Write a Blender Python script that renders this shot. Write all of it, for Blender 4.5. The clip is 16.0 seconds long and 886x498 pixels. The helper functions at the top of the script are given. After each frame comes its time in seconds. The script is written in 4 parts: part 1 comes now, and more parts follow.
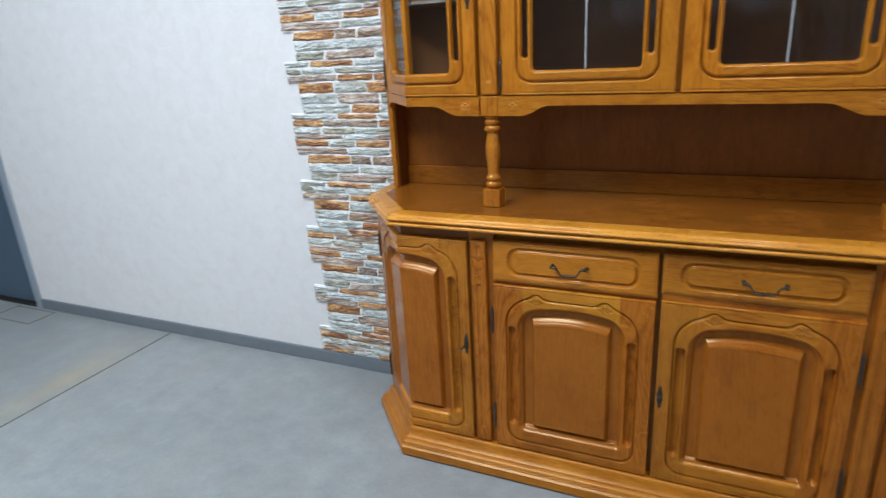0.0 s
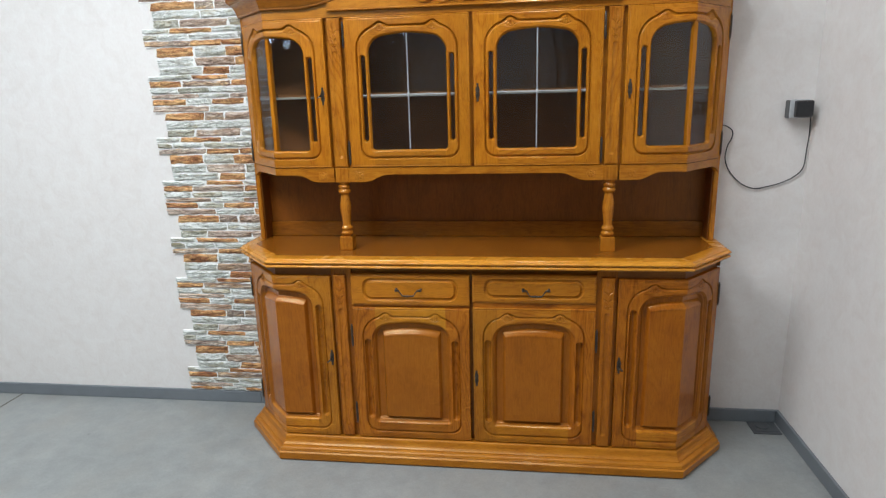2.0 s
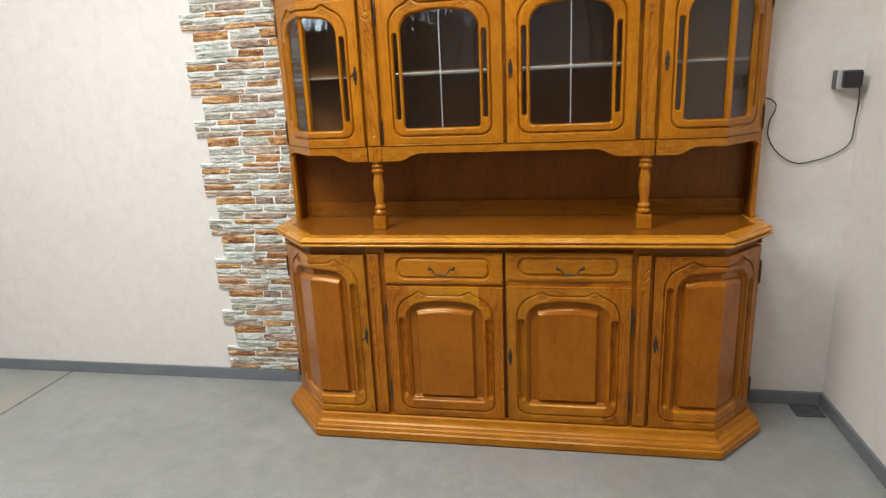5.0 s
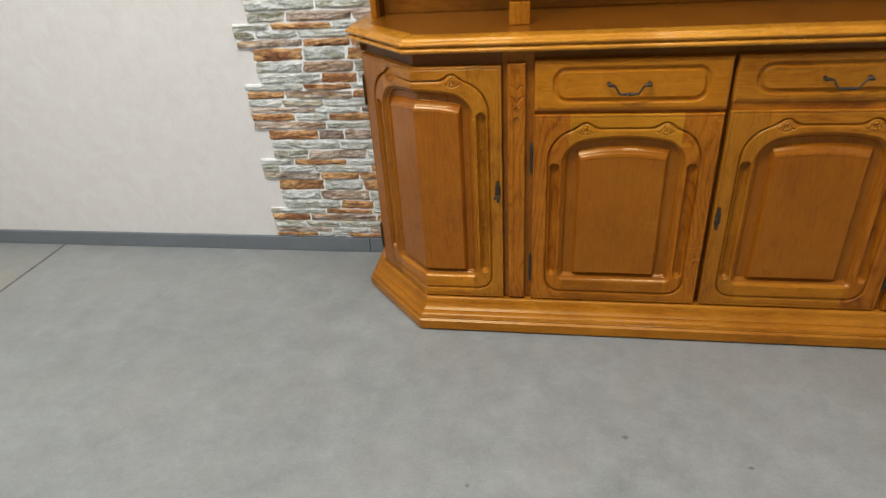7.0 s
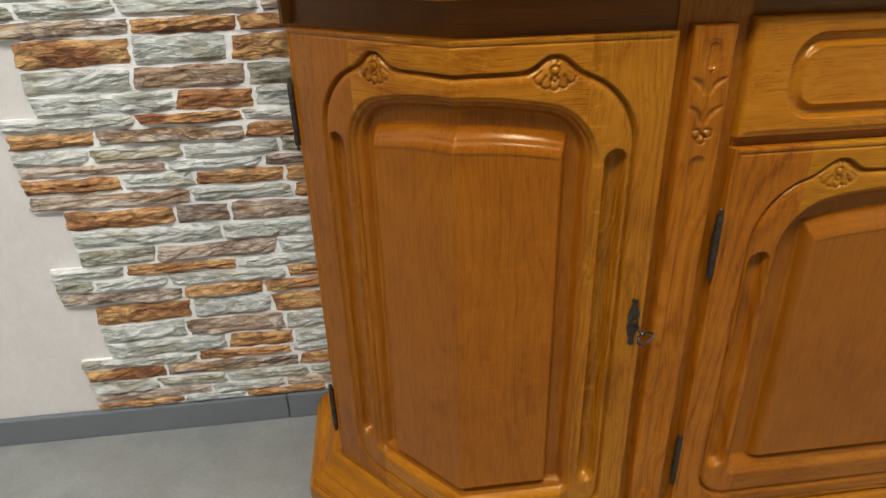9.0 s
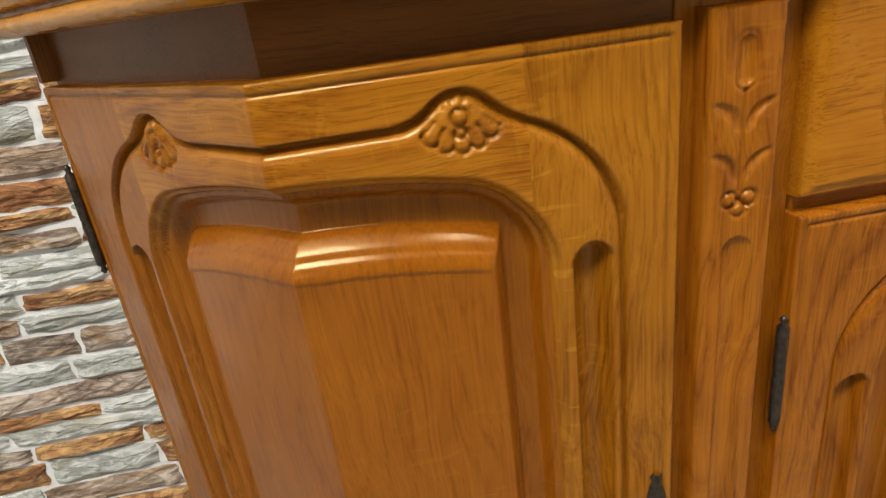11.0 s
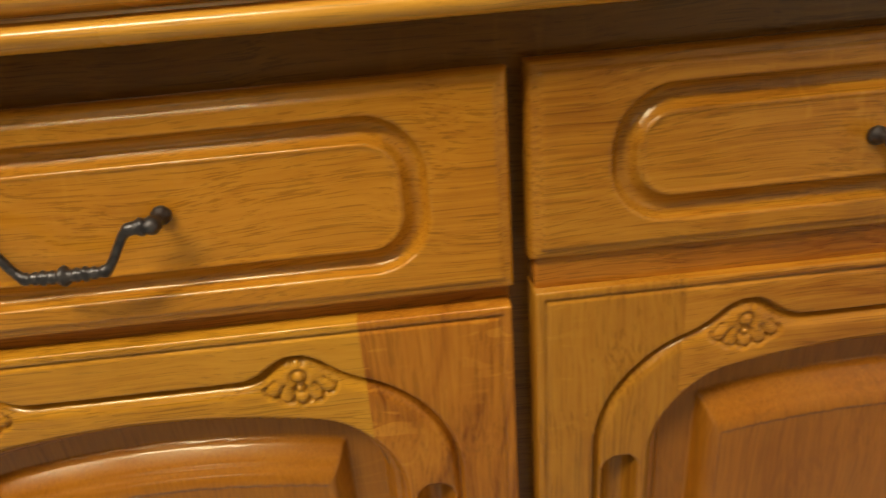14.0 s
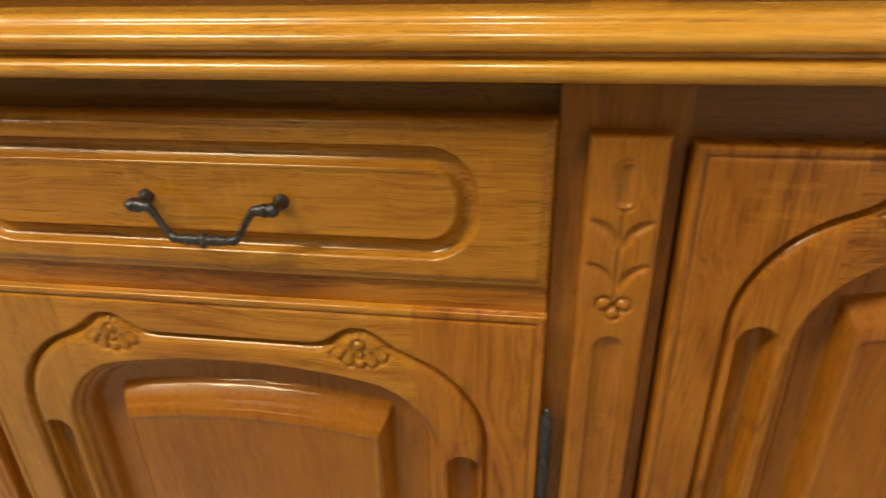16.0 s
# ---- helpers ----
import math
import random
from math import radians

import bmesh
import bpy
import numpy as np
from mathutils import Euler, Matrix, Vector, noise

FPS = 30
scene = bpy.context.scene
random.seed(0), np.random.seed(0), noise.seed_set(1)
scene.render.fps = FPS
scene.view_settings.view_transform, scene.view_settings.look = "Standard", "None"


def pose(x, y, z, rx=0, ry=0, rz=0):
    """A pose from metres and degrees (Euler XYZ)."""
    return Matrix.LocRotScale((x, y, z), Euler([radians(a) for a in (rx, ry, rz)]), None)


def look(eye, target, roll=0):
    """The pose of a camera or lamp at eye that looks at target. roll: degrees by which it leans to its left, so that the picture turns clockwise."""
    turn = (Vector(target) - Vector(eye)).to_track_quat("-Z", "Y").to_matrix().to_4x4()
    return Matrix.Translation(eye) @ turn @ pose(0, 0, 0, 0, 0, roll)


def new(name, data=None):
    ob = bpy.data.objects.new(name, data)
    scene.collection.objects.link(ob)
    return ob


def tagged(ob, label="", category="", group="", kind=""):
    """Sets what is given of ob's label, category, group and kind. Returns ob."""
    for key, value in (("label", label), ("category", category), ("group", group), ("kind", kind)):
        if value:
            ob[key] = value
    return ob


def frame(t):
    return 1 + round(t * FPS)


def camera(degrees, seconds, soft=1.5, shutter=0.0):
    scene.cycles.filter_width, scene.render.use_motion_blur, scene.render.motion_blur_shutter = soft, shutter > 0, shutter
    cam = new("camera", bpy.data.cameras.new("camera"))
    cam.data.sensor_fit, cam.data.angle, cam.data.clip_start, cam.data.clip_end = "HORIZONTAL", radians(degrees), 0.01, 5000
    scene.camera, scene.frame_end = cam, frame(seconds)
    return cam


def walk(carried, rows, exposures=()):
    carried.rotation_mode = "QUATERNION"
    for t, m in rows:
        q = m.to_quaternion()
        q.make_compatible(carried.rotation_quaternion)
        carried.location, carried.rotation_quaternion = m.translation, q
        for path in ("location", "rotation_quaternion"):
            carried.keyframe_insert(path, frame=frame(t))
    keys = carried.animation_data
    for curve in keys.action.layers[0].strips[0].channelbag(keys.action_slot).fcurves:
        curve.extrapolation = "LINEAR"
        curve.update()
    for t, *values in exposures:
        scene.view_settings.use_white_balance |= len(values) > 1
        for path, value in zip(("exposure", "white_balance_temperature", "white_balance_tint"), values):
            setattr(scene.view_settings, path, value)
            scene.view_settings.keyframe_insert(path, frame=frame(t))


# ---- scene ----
cam = camera(71.5, 16.0, soft=1.3, shutter=0.25)
PATH = [
    (0, (0.117, -1.606, 1.366), (-0.684, 0.108, 0.718), -3.3),
    (0.5, (0.058, -1.819, 1.385), (-0.383, 0.013, 0.715), -3.3),
    (1, (0.14, -1.982, 1.418), (-0.244, -0.119, 0.8), -1.7),
    (1.5, (0.214, -2.096, 1.448), (-0.169, -0.207, 0.916), -2.2),
    (2, (0.185, -2.234, 1.468), (-0.066, -0.31, 0.981), -1.5),
    (2.5, (0.189, -2.343, 1.488), (-0.07, -0.414, 1.031), -1.4),
    (3, (0.199, -2.392, 1.468), (0.077, -0.443, 1.039), 1.0),
    (3.2, (0.233, -2.389, 1.467), (0.065, -0.441, 1.046), 0.3),
    (5.3, (0.165, -2.194, 1.416), (-0.222, -0.305, 0.884), -1.9),
    (5.5, (0.125, -2.155, 1.397), (-0.292, -0.273, 0.868), -0.9),
    (6, (-0.035, -1.94, 1.357), (-0.546, -0.152, 0.621), -1.8),
    (6.5, (-0.268, -1.784, 1.274), (-0.698, -0.045, 0.384), -3.4),
    (7, (-0.447, -1.557, 1.157), (-0.762, 0.155, 0.172), -3.8),
    (7.5, (-0.617, -1.316, 1.086), (-0.815, 0.338, -0.022), -4.3),
    (8, (-0.814, -1.059, 1.007), (-0.761, 0.624, -0.073), -7.0),
    (8.5, (-0.862, -0.834, 0.924), (-0.656, 0.925, -0.006), -2.6),
    (8.7, (-0.866, -0.743, 0.899), (-0.689, 1.034, -0.002), -1.5),
    (10.8, (-0.773, -0.326, 0.82), (-0.492, 1.508, 0.071), -7.5),
    (11, (-0.737, -0.332, 0.822), (-0.533, 1.505, 0.055), -7.6),
    (11.5, (-0.642, -0.348, 0.84), (-0.548, 1.506, 0.096), -6.6),
    (12, (-0.522, -0.374, 0.854), (-0.577, 1.476, 0.097), -5.7),
    (12.5, (-0.406, -0.404, 0.881), (-0.52, 1.417, 0.058), -6.7),
    (13, (-0.303, -0.374, 0.854), (-0.376, 1.441, 0.016), -2.9),
    (13.5, (-0.178, -0.311, 0.856), (-0.243, 1.494, -0.004), -5.4),
    (14, (-0.062, -0.323, 0.847), (0.012, 1.503, 0.036), -4.9),
    (14.5, (0.06, -0.376, 0.85), (-0.113, 1.478, 0.12), -5.6),
    (15, (0.195, -0.418, 0.869), (-0.178, 1.406, 0.14), -6.1),
    (15.5, (0.311, -0.406, 0.889), (-0.002, 1.396, 0.08), -4.5),
    (16, (0.451, -0.363, 0.893), (0.18, 1.418, 0.025), -1.1),
]
# exposure and white balance follow the camera's own automatics
EXPOSURES = [(0.0, 0.0, 5150, 6), (0.5, -0.27, 5080, 7), (1.0, -0.1, 5350, 6), (1.5, -0.02, 5500, 6), (3.2, 0.12, 5800, 7), (5.3, 0.08, 6200, 8), (7.0, -0.08, 6080, 8), (8.5, -0.17, 6250, 8), (10.8, 0.0, 6450, 8), (12.0, 0.15, 6430, 10), (13.2, 0.15, 6200, 5.5), (14.0, 0.15, 6150, 5.5), (15.0, 0.28, 5900, 4), (16.0, 0.28, 5900, 4.5)]
walk(cam, [(t, look(eye, target, roll)) for t, eye, target, roll in PATH], EXPOSURES)

# ---- world and lamps ----
world = bpy.data.worlds.new("world")
scene.world = world
world.use_nodes = True
world.node_tree.nodes["Background"].inputs[0].default_value = (0.75, 0.8, 0.9, 1)
world.node_tree.nodes["Background"].inputs[1].default_value = 0.05


def ceiling_light(x, y, w, d, watts, colour):
    data = bpy.data.lights.new("ceiling_light", "AREA")
    data.shape, data.size, data.size_y, data.energy, data.color = "RECTANGLE", w, d, watts, colour
    ob = new("ceiling_light", data)
    ob.matrix_world = pose(x, y, 3.05)
    return ob


ceiling_light(-1.2, -1.45, 1.2, 0.5, 84, (1.0, 0.95, 0.88))
ceiling_light(-2.9, -1.6, 1.2, 0.5, 48, (1.0, 0.95, 0.88))
ceiling_light(0.3, -0.85, 0.3, 0.3, 20, (1.0, 0.95, 0.88))
# unseen far lamp, added to brighten the hall mirrored in the panes
ceiling_light(-2.3, -6.4, 1.2, 0.3, 48, (1.0, 0.96, 0.9))


def reflection_lamp(x, z, w, h, watts):
    """An area lamp added at the far end of the hall, seen only as a reflection in the panes."""
    data = bpy.data.lights.new("reflection_lamp", "AREA")
    data.shape, data.size, data.size_y, data.energy, data.color = "RECTANGLE", w, h, watts, (0.9, 0.95, 1.0)
    new("reflection_lamp", data).matrix_world = look((x, -8.95, z), (x, 0, z))


# two lamps added for the bright spots in the panes
reflection_lamp(-4.5, 2.75, 0.55, 0.4, 9)
reflection_lamp(-2.0, 2.8, 0.45, 0.4, 2.5)
# wide lamp added for the grey haze in the panes, no window there
reflection_lamp(-0.4, 2.2, 2.6, 1.4, 2.5)

# ---- materials ----


class Nodes:
    """A short hand for node trees."""

    def __init__(self, name):
        self.mat = bpy.data.materials.new(name)
        self.mat.use_nodes = True
        self.tree = self.mat.node_tree
        self.bsdf = self.tree.nodes["Principled BSDF"]

    def add(self, kind):
        return self.tree.nodes.new(kind)

    def link(self, a, b):
        self.tree.links.new(a, b)

    def value(self, socket, v):
        if isinstance(v, bpy.types.NodeSocket):
            self.link(v, socket)
        else:
            socket.default_value = v

    def math(self, op, a, b=0.0, clamp=False):
        n = self.add("ShaderNodeMath")
        n.operation, n.use_clamp = op, clamp
        self.value(n.inputs[0], a)
        self.value(n.inputs[1], b)
        return n.outputs[0]

    def madd(self, a, b, c):
        n = self.add("ShaderNodeMath")
        n.operation = "MULTIPLY_ADD"
        for socket, v in zip(n.inputs, (a, b, c)):
            self.value(socket, v)
        return n.outputs[0]

    def noise(self, vec, scale, detail=3.0, rough=0.5, distort=0.0):
        n = self.add("ShaderNodeTexNoise")
        if vec is not None:
            self.link(vec, n.inputs["Vector"])
        n.inputs["Scale"].default_value, n.inputs["Detail"].default_value = scale, detail
        n.inputs["Roughness"].default_value, n.inputs["Distortion"].default_value = rough, distort
        return n.outputs["Fac"]

    def ramp(self, fac, stops):
        n = self.add("ShaderNodeValToRGB")
        self.link(fac, n.inputs[0])
        els = n.color_ramp.elements
        while len(els) < len(stops):
            els.new(0.5)
        for el, (at, colour) in zip(els, stops):
            el.position, el.color = at, colour if len(colour) == 4 else (*colour, 1)
        return n.outputs[0]

    def mix(self, fac, a, b, blend="MIX"):
        n = self.add("ShaderNodeMix")
        n.data_type, n.blend_type = "RGBA", blend
        self.value(n.inputs[0], fac)
        self.value(n.inputs[6], a)
        self.value(n.inputs[7], b)
        return n.outputs[2]

    def scaled(self, vec, s):
        n = self.add("ShaderNodeVectorMath")
        n.operation = "MULTIPLY"
        self.link(vec, n.inputs[0])
        n.inputs[1].default_value = s
        return n.outputs[0]

    def moved(self, vec, fac, step):
        c = self.add("ShaderNodeVectorMath")
        c.operation = "SCALE"
        c.inputs[0].default_value = step
        self.link(fac, c.inputs["Scale"])
        a = self.add("ShaderNodeVectorMath")
        a.operation = "ADD"
        self.link(vec, a.inputs[0])
        self.link(c.outputs[0], a.inputs[1])
        return a.outputs[0]

    def bump(self, height, strength, distance):
        n = self.add("ShaderNodeBump")
        n.inputs["Strength"].default_value, n.inputs["Distance"].default_value = strength, distance
        self.link(height, n.inputs["Height"])
        self.link(n.outputs[0], self.bsdf.inputs["Normal"])

    def coords(self, which="Object"):
        return self.add("ShaderNodeTexCoord").outputs[which]


def grey(v):
    return (v, v, v, 1)


def oak(name, dark, mid, light, rough=0.22, rings=1.0, coat=0.05, open_pores=0.42, flecks=0.1):
    """Lacquered oak; the grain runs along the first coordinate of the mesh attribute 'grain'."""
    m = Nodes(name)
    grain = m.add("ShaderNodeAttribute")
    grain.attribute_name = "grain"
    vec = grain.outputs["Vector"]
    rnd = m.add("ShaderNodeObjectInfo").outputs["Random"]
    vec = m.moved(vec, rnd, (3.7, 9.1, 5.3))
    # slow wander of the fibres
    sway = m.math("SUBTRACT", m.noise(m.scaled(vec, (6.0, 10.0, 10.0)), 1.0, 2.0, 0.5), 0.5)
    vec2 = m.moved(vec, sway, (0.0, 0.03, 0.03))
    # year rings, drawn as thin uneven lines, stronger on some boards
    broad = m.noise(m.scaled(vec2, (1.3, 9.0, 9.0)), 1.0, 1.0, 0.4, 0.3)
    ring = m.math("FRACT", m.math("MULTIPLY", broad, 20.0))
    ring = m.math("POWER", m.math("ABSOLUTE", m.madd(ring, 2.0, -1.0)), 3.0)
    ring = m.math("MULTIPLY", ring, m.noise(m.scaled(vec2, (30.0, 200.0, 200.0)), 1.0, 2.0, 0.6))
    figure = m.ramp(rnd, [(0.35, grey(0.25)), (0.8, grey(1.0))])
    ring = m.math("MULTIPLY", ring, figure)
    streak = m.noise(m.scaled(vec2, (8.0, 420.0, 420.0)), 1.0, 4.0, 0.62)
    # open pores: short dark dashes along the grain, in drifts
    dashes = m.noise(m.scaled(vec2, (13.0, 760.0, 760.0)), 1.0, 3.0, 0.6)
    drift = m.noise(m.scaled(vec2, (4.0, 45.0, 45.0)), 1.0, 2.0, 0.5)
    pores = m.math("ADD", dashes, m.madd(drift, 0.34, -0.17))
    pore = m.ramp(pores, [(0.39, grey(0.36)), (0.46, grey(1.0))])
    blotch = m.noise(vec, 5.0, 4.0, 0.55, 0.3)
    mottle = m.noise(m.scaled(vec, (20.0, 34.0, 34.0)), 1.0, 2.0, 0.5, 0.6)
    # pale wavy ray flecks across the grain on some boards
    rays = m.noise(m.scaled(vec, (80.0, 16.0, 16.0)), 1.0, 1.0, 0.5, 1.8)
    fleck = m.ramp(rays, [(0.63, grey(0.0)), (0.67, grey(1.0))])
    patch = m.ramp(m.noise(m.scaled(vec, (3.0, 9.0, 9.0)), 1.0, 1.0), [(0.5, grey(0.0)), (0.62, grey(1.0))])
    fac = m.math("ADD", m.math("MULTIPLY", ring, -0.42 * rings), m.math("MULTIPLY", streak, 0.62))
    fac = m.math("ADD", fac, m.math("MULTIPLY", m.math("SUBTRACT", blotch, 0.41), 0.62))
    fac = m.math("ADD", fac, m.math("MULTIPLY", mottle, 0.28))
    fac = m.math("ADD", fac, m.math("MULTIPLY", m.math("MULTIPLY", fleck, patch), flecks))
    colour = m.ramp(fac, [(0.2, dark), (0.5, mid), (0.82, light)])
    colour = m.mix(open_pores, colour, m.mix(1.0, colour, pore, "MULTIPLY"))
    tone = m.add("ShaderNodeHueSaturation")
    m.link(colour, tone.inputs["Color"])
    m.link(m.madd(rnd, 0.22, 0.9), tone.inputs["Value"])
    m.link(tone.outputs[0], m.bsdf.inputs["Base Color"])
    m.link(m.madd(blotch, 0.12, rough - 0.06), m.bsdf.inputs["Roughness"])
    m.bsdf.inputs["Coat Weight"].default_value, m.bsdf.inputs["Coat Roughness"].default_value = coat, 0.12
    m.bsdf.inputs["Specular IOR Level"].default_value = 0.42
    m.bsdf.inputs["Specular Tint"].default_value = (1.0, 0.81, 0.44, 1)
    m.bump(m.math("ADD", pore, m.math("MULTIPLY", streak, 0.5)), 0.06, 0.0004)
    return m.mat


OAK = oak("honey_oak", (0.185, 0.046, 0.0025, 1), (0.32, 0.0985, 0.0047, 1), (0.42, 0.147, 0.0088, 1))
OAK_FLECK = oak("flecked_oak", (0.185, 0.046, 0.0025, 1), (0.32, 0.0985, 0.0047, 1), (0.42, 0.147, 0.0088, 1), flecks=0.3)
OAK_PALE = oak("pale_oak", (0.265, 0.075, 0.0032, 1), (0.42, 0.150, 0.0063, 1), (0.51, 0.207, 0.0115, 1))
OAK_STRAW = oak("straw_oak", (0.31, 0.105, 0.004, 1), (0.465, 0.183, 0.0078, 1), (0.56, 0.243, 0.015, 1), open_pores=0.5)
OAK_DRAWER = oak("drawer_oak", (0.285, 0.085, 0.0034, 1), (0.445, 0.156, 0.0067, 1), (0.54, 0.212, 0.0125, 1), open_pores=0.44)
# paler copy of the oak: the lamps' highlight on the edge is in the colour
OAK_EDGE_LIT = oak("lit_edge_oak", (0.38, 0.135, 0.0068, 1), (0.55, 0.225, 0.0155, 1), (0.65, 0.295, 0.028, 1), 0.27, 0.6, 0.3)
OAK_PANEL = oak("panel_oak", (0.195, 0.049, 0.0027, 1), (0.292, 0.0885, 0.0044, 1), (0.36, 0.121, 0.0070, 1), 0.21, 0.55, open_pores=0.18)
OAK_UP = oak("hutch_oak", (0.225, 0.063, 0.0034, 1), (0.365, 0.131, 0.0072, 1), (0.46, 0.186, 0.013, 1))
OAK_FIGURED = oak("figured_oak", (0.20, 0.056, 0.003, 1), (0.365, 0.131, 0.0070, 1), (0.465, 0.188, 0.0125, 1), rings=1.5, flecks=0.25)
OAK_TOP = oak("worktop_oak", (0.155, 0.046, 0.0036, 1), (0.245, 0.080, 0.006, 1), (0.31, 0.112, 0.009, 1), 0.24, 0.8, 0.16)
OAK_PLINTH = oak("plinth_oak", (0.25, 0.070, 0.003, 1), (0.40, 0.141, 0.006, 1), (0.485, 0.193, 0.011, 1), 0.33, 0.8, 0.03)
# veneer brown, also used to stand in for shade on friezes, stiles and lining
OAK_DARK_SHADE = oak("brown_shade_veneer", (0.115, 0.032, 0.003, 1), (0.175, 0.052, 0.0045, 1), (0.22, 0.072, 0.007, 1), 0.4, 0.4, 0.1)
# darker than the doors: shade on cornice and carcass is put into the colour
OAK_CORNICE_SHADE = oak("shaded_cornice_oak", (0.15, 0.044, 0.003, 1), (0.235, 0.078, 0.005, 1), (0.30, 0.108, 0.0078, 1), 0.24, 0.7)
WENGE = oak("dark_veneer", (0.10, 0.038, 0.012, 1), (0.16, 0.063, 0.020, 1), (0.21, 0.086, 0.029, 1), 0.5, 0.4, 0.0)


def painted_wall():
    m = Nodes("wall_plaster")
    vec = m.coords()
    big = m.noise(vec, 1.3, 4.0, 0.55)
    mid = m.noise(vec, 14.0, 4.0, 0.6, 0.8)
    fine = m.noise(m.scaled(vec, (1.0, 1.0, 0.7)), 95.0, 3.0, 0.6)
    colour = m.ramp(m.math("ADD", m.math("MULTIPLY", mid, 0.7), m.math("MULTIPLY", fine, 0.3)),
                    [(0.34, (0.692, 0.648, 0.612, 1)), (0.5, (0.73, 0.695, 0.665, 1)), (0.68, (0.765, 0.742, 0.715, 1))])
    colour = m.mix(m.math("MULTIPLY", big, 0.35), colour, (0.74, 0.71, 0.68, 1))
    m.link(colour, m.bsdf.inputs["Base Color"])
    m.bsdf.inputs["Roughness"].default_value = 0.75
    m.bump(m.math("ADD", fine, m.math("MULTIPLY", mid, 1.2)), 0.36, 0.0020)
    return m.mat


def concrete():
    m = Nodes("floor_concrete")
    vec = m.coords()
    big = m.noise(vec, 1.1, 5.0, 0.6, 0.5)
    mid = m.noise(vec, 11.0, 6.0, 0.68)
    fine = m.noise(vec, 160.0, 3.0, 0.6)
    fac = m.math("ADD", m.math("MULTIPLY", big, 0.45), m.math("MULTIPLY", mid, 0.55))
    colour = m.ramp(fac, [(0.36, (0.198, 0.209, 0.203, 1)), (0.5, (0.254, 0.267, 0.259, 1)), (0.62, (0.308, 0.32, 0.308, 1))])
    # faint warm and pale drifts, thin scuff marks
    colour = m.mix(m.math("MULTIPLY", m.ramp(m.noise(vec, 3.1, 4.0, 0.6), [(0.46, grey(0.0)), (0.68, grey(1.0))]), 0.45), colour, (0.272, 0.258, 0.225, 1))
    scuff = m.ramp(m.noise(m.scaled(vec, (6.0, 75.0, 1.0)), 1.0, 2.0, 0.5, 1.6), [(0.69, grey(0.0)), (0.75, grey(1.0))])
    where = m.ramp(m.noise(vec, 2.2, 2.0), [(0.52, grey(0.0)), (0.66, grey(1.0))])
    colour = m.mix(m.math("MULTIPLY", m.math("MULTIPLY", scuff, where), 0.35), colour, (0.4, 0.41, 0.4, 1))
    grain = m.noise(vec, 55.0, 4.0, 0.7)
    colour = m.mix(0.07, colour, m.ramp(grain, [(0.32, grey(0.12)), (0.68, grey(0.44))]))
    colour = m.mix(0.12, colour, m.ramp(fine, [(0.3, grey(0.12)), (0.7, grey(0.42))]))
    # scuffs and small dark spots
    cell = m.add("ShaderNodeTexVoronoi")
    cell.inputs["Scale"].default_value = 3.4
    m.link(vec, cell.inputs["Vector"])
    spot = m.ramp(cell.outputs["Distance"], [(0.014, grey(1.0)), (0.036, grey(0.0))])
    colour = m.mix(m.math("MULTIPLY", spot, 0.3), colour, (0.07, 0.075, 0.08, 1))
    # single dark marks
    sep = m.add("ShaderNodeSeparateXYZ")
    m.link(vec, sep.inputs[0])
    ragged = m.madd(m.noise(vec, 70.0, 3.0, 0.7), 0.014, -0.007)
    for px, py, wide, deep, tone in ((-0.235, -0.44, 0.012, 0.008, (0.09, 0.09, 0.088, 1)), (0.035, -0.507, 0.008, 0.006, (0.07, 0.07, 0.07, 1)), (-0.6, -0.62, 0.006, 0.006, (0.1, 0.1, 0.1, 1))):
        dx = m.math("DIVIDE", m.math("ABSOLUTE", m.math("ADD", sep.outputs[0], -px)), wide)
        dy = m.math("DIVIDE", m.math("ABSOLUTE", m.math("ADD", sep.outputs[1], -py)), deep)
        d = m.math("ADD", m.math("ADD", dx, dy), m.math("MULTIPLY", ragged, 60.0))
        colour = m.mix(m.math("MULTIPLY", m.math("SUBTRACT", 1.3, d, True), 0.75), colour, tone)
    # ochre stain beside the saw cut
    near = m.math("SUBTRACT", 1.0, m.math("MULTIPLY", m.math("ABSOLUTE", m.math("ADD", sep.outputs[0], 2.5)), 7.0), True)
    along = m.math("SUBTRACT", 1.0, m.math("MULTIPLY", m.math("ABSOLUTE", m.math("ADD", sep.outputs[1], 0.1)), 1.8), True)
    stain = m.math("MULTIPLY", m.math("MULTIPLY", near, along), m.noise(vec, 7.0, 4.0, 0.6))
    colour = m.mix(m.math("MULTIPLY", stain, 0.75, True), colour, (0.42, 0.33, 0.16, 1))
    m.link(colour, m.bsdf.inputs["Base Color"])
    m.link(m.ramp(mid, [(0.3, grey(0.38)), (0.7, grey(0.55))]), m.bsdf.inputs["Roughness"])
    m.bump(m.math("ADD", fine, m.math("MULTIPLY", mid, 2.0)), 0.15, 0.001)
    return m.mat


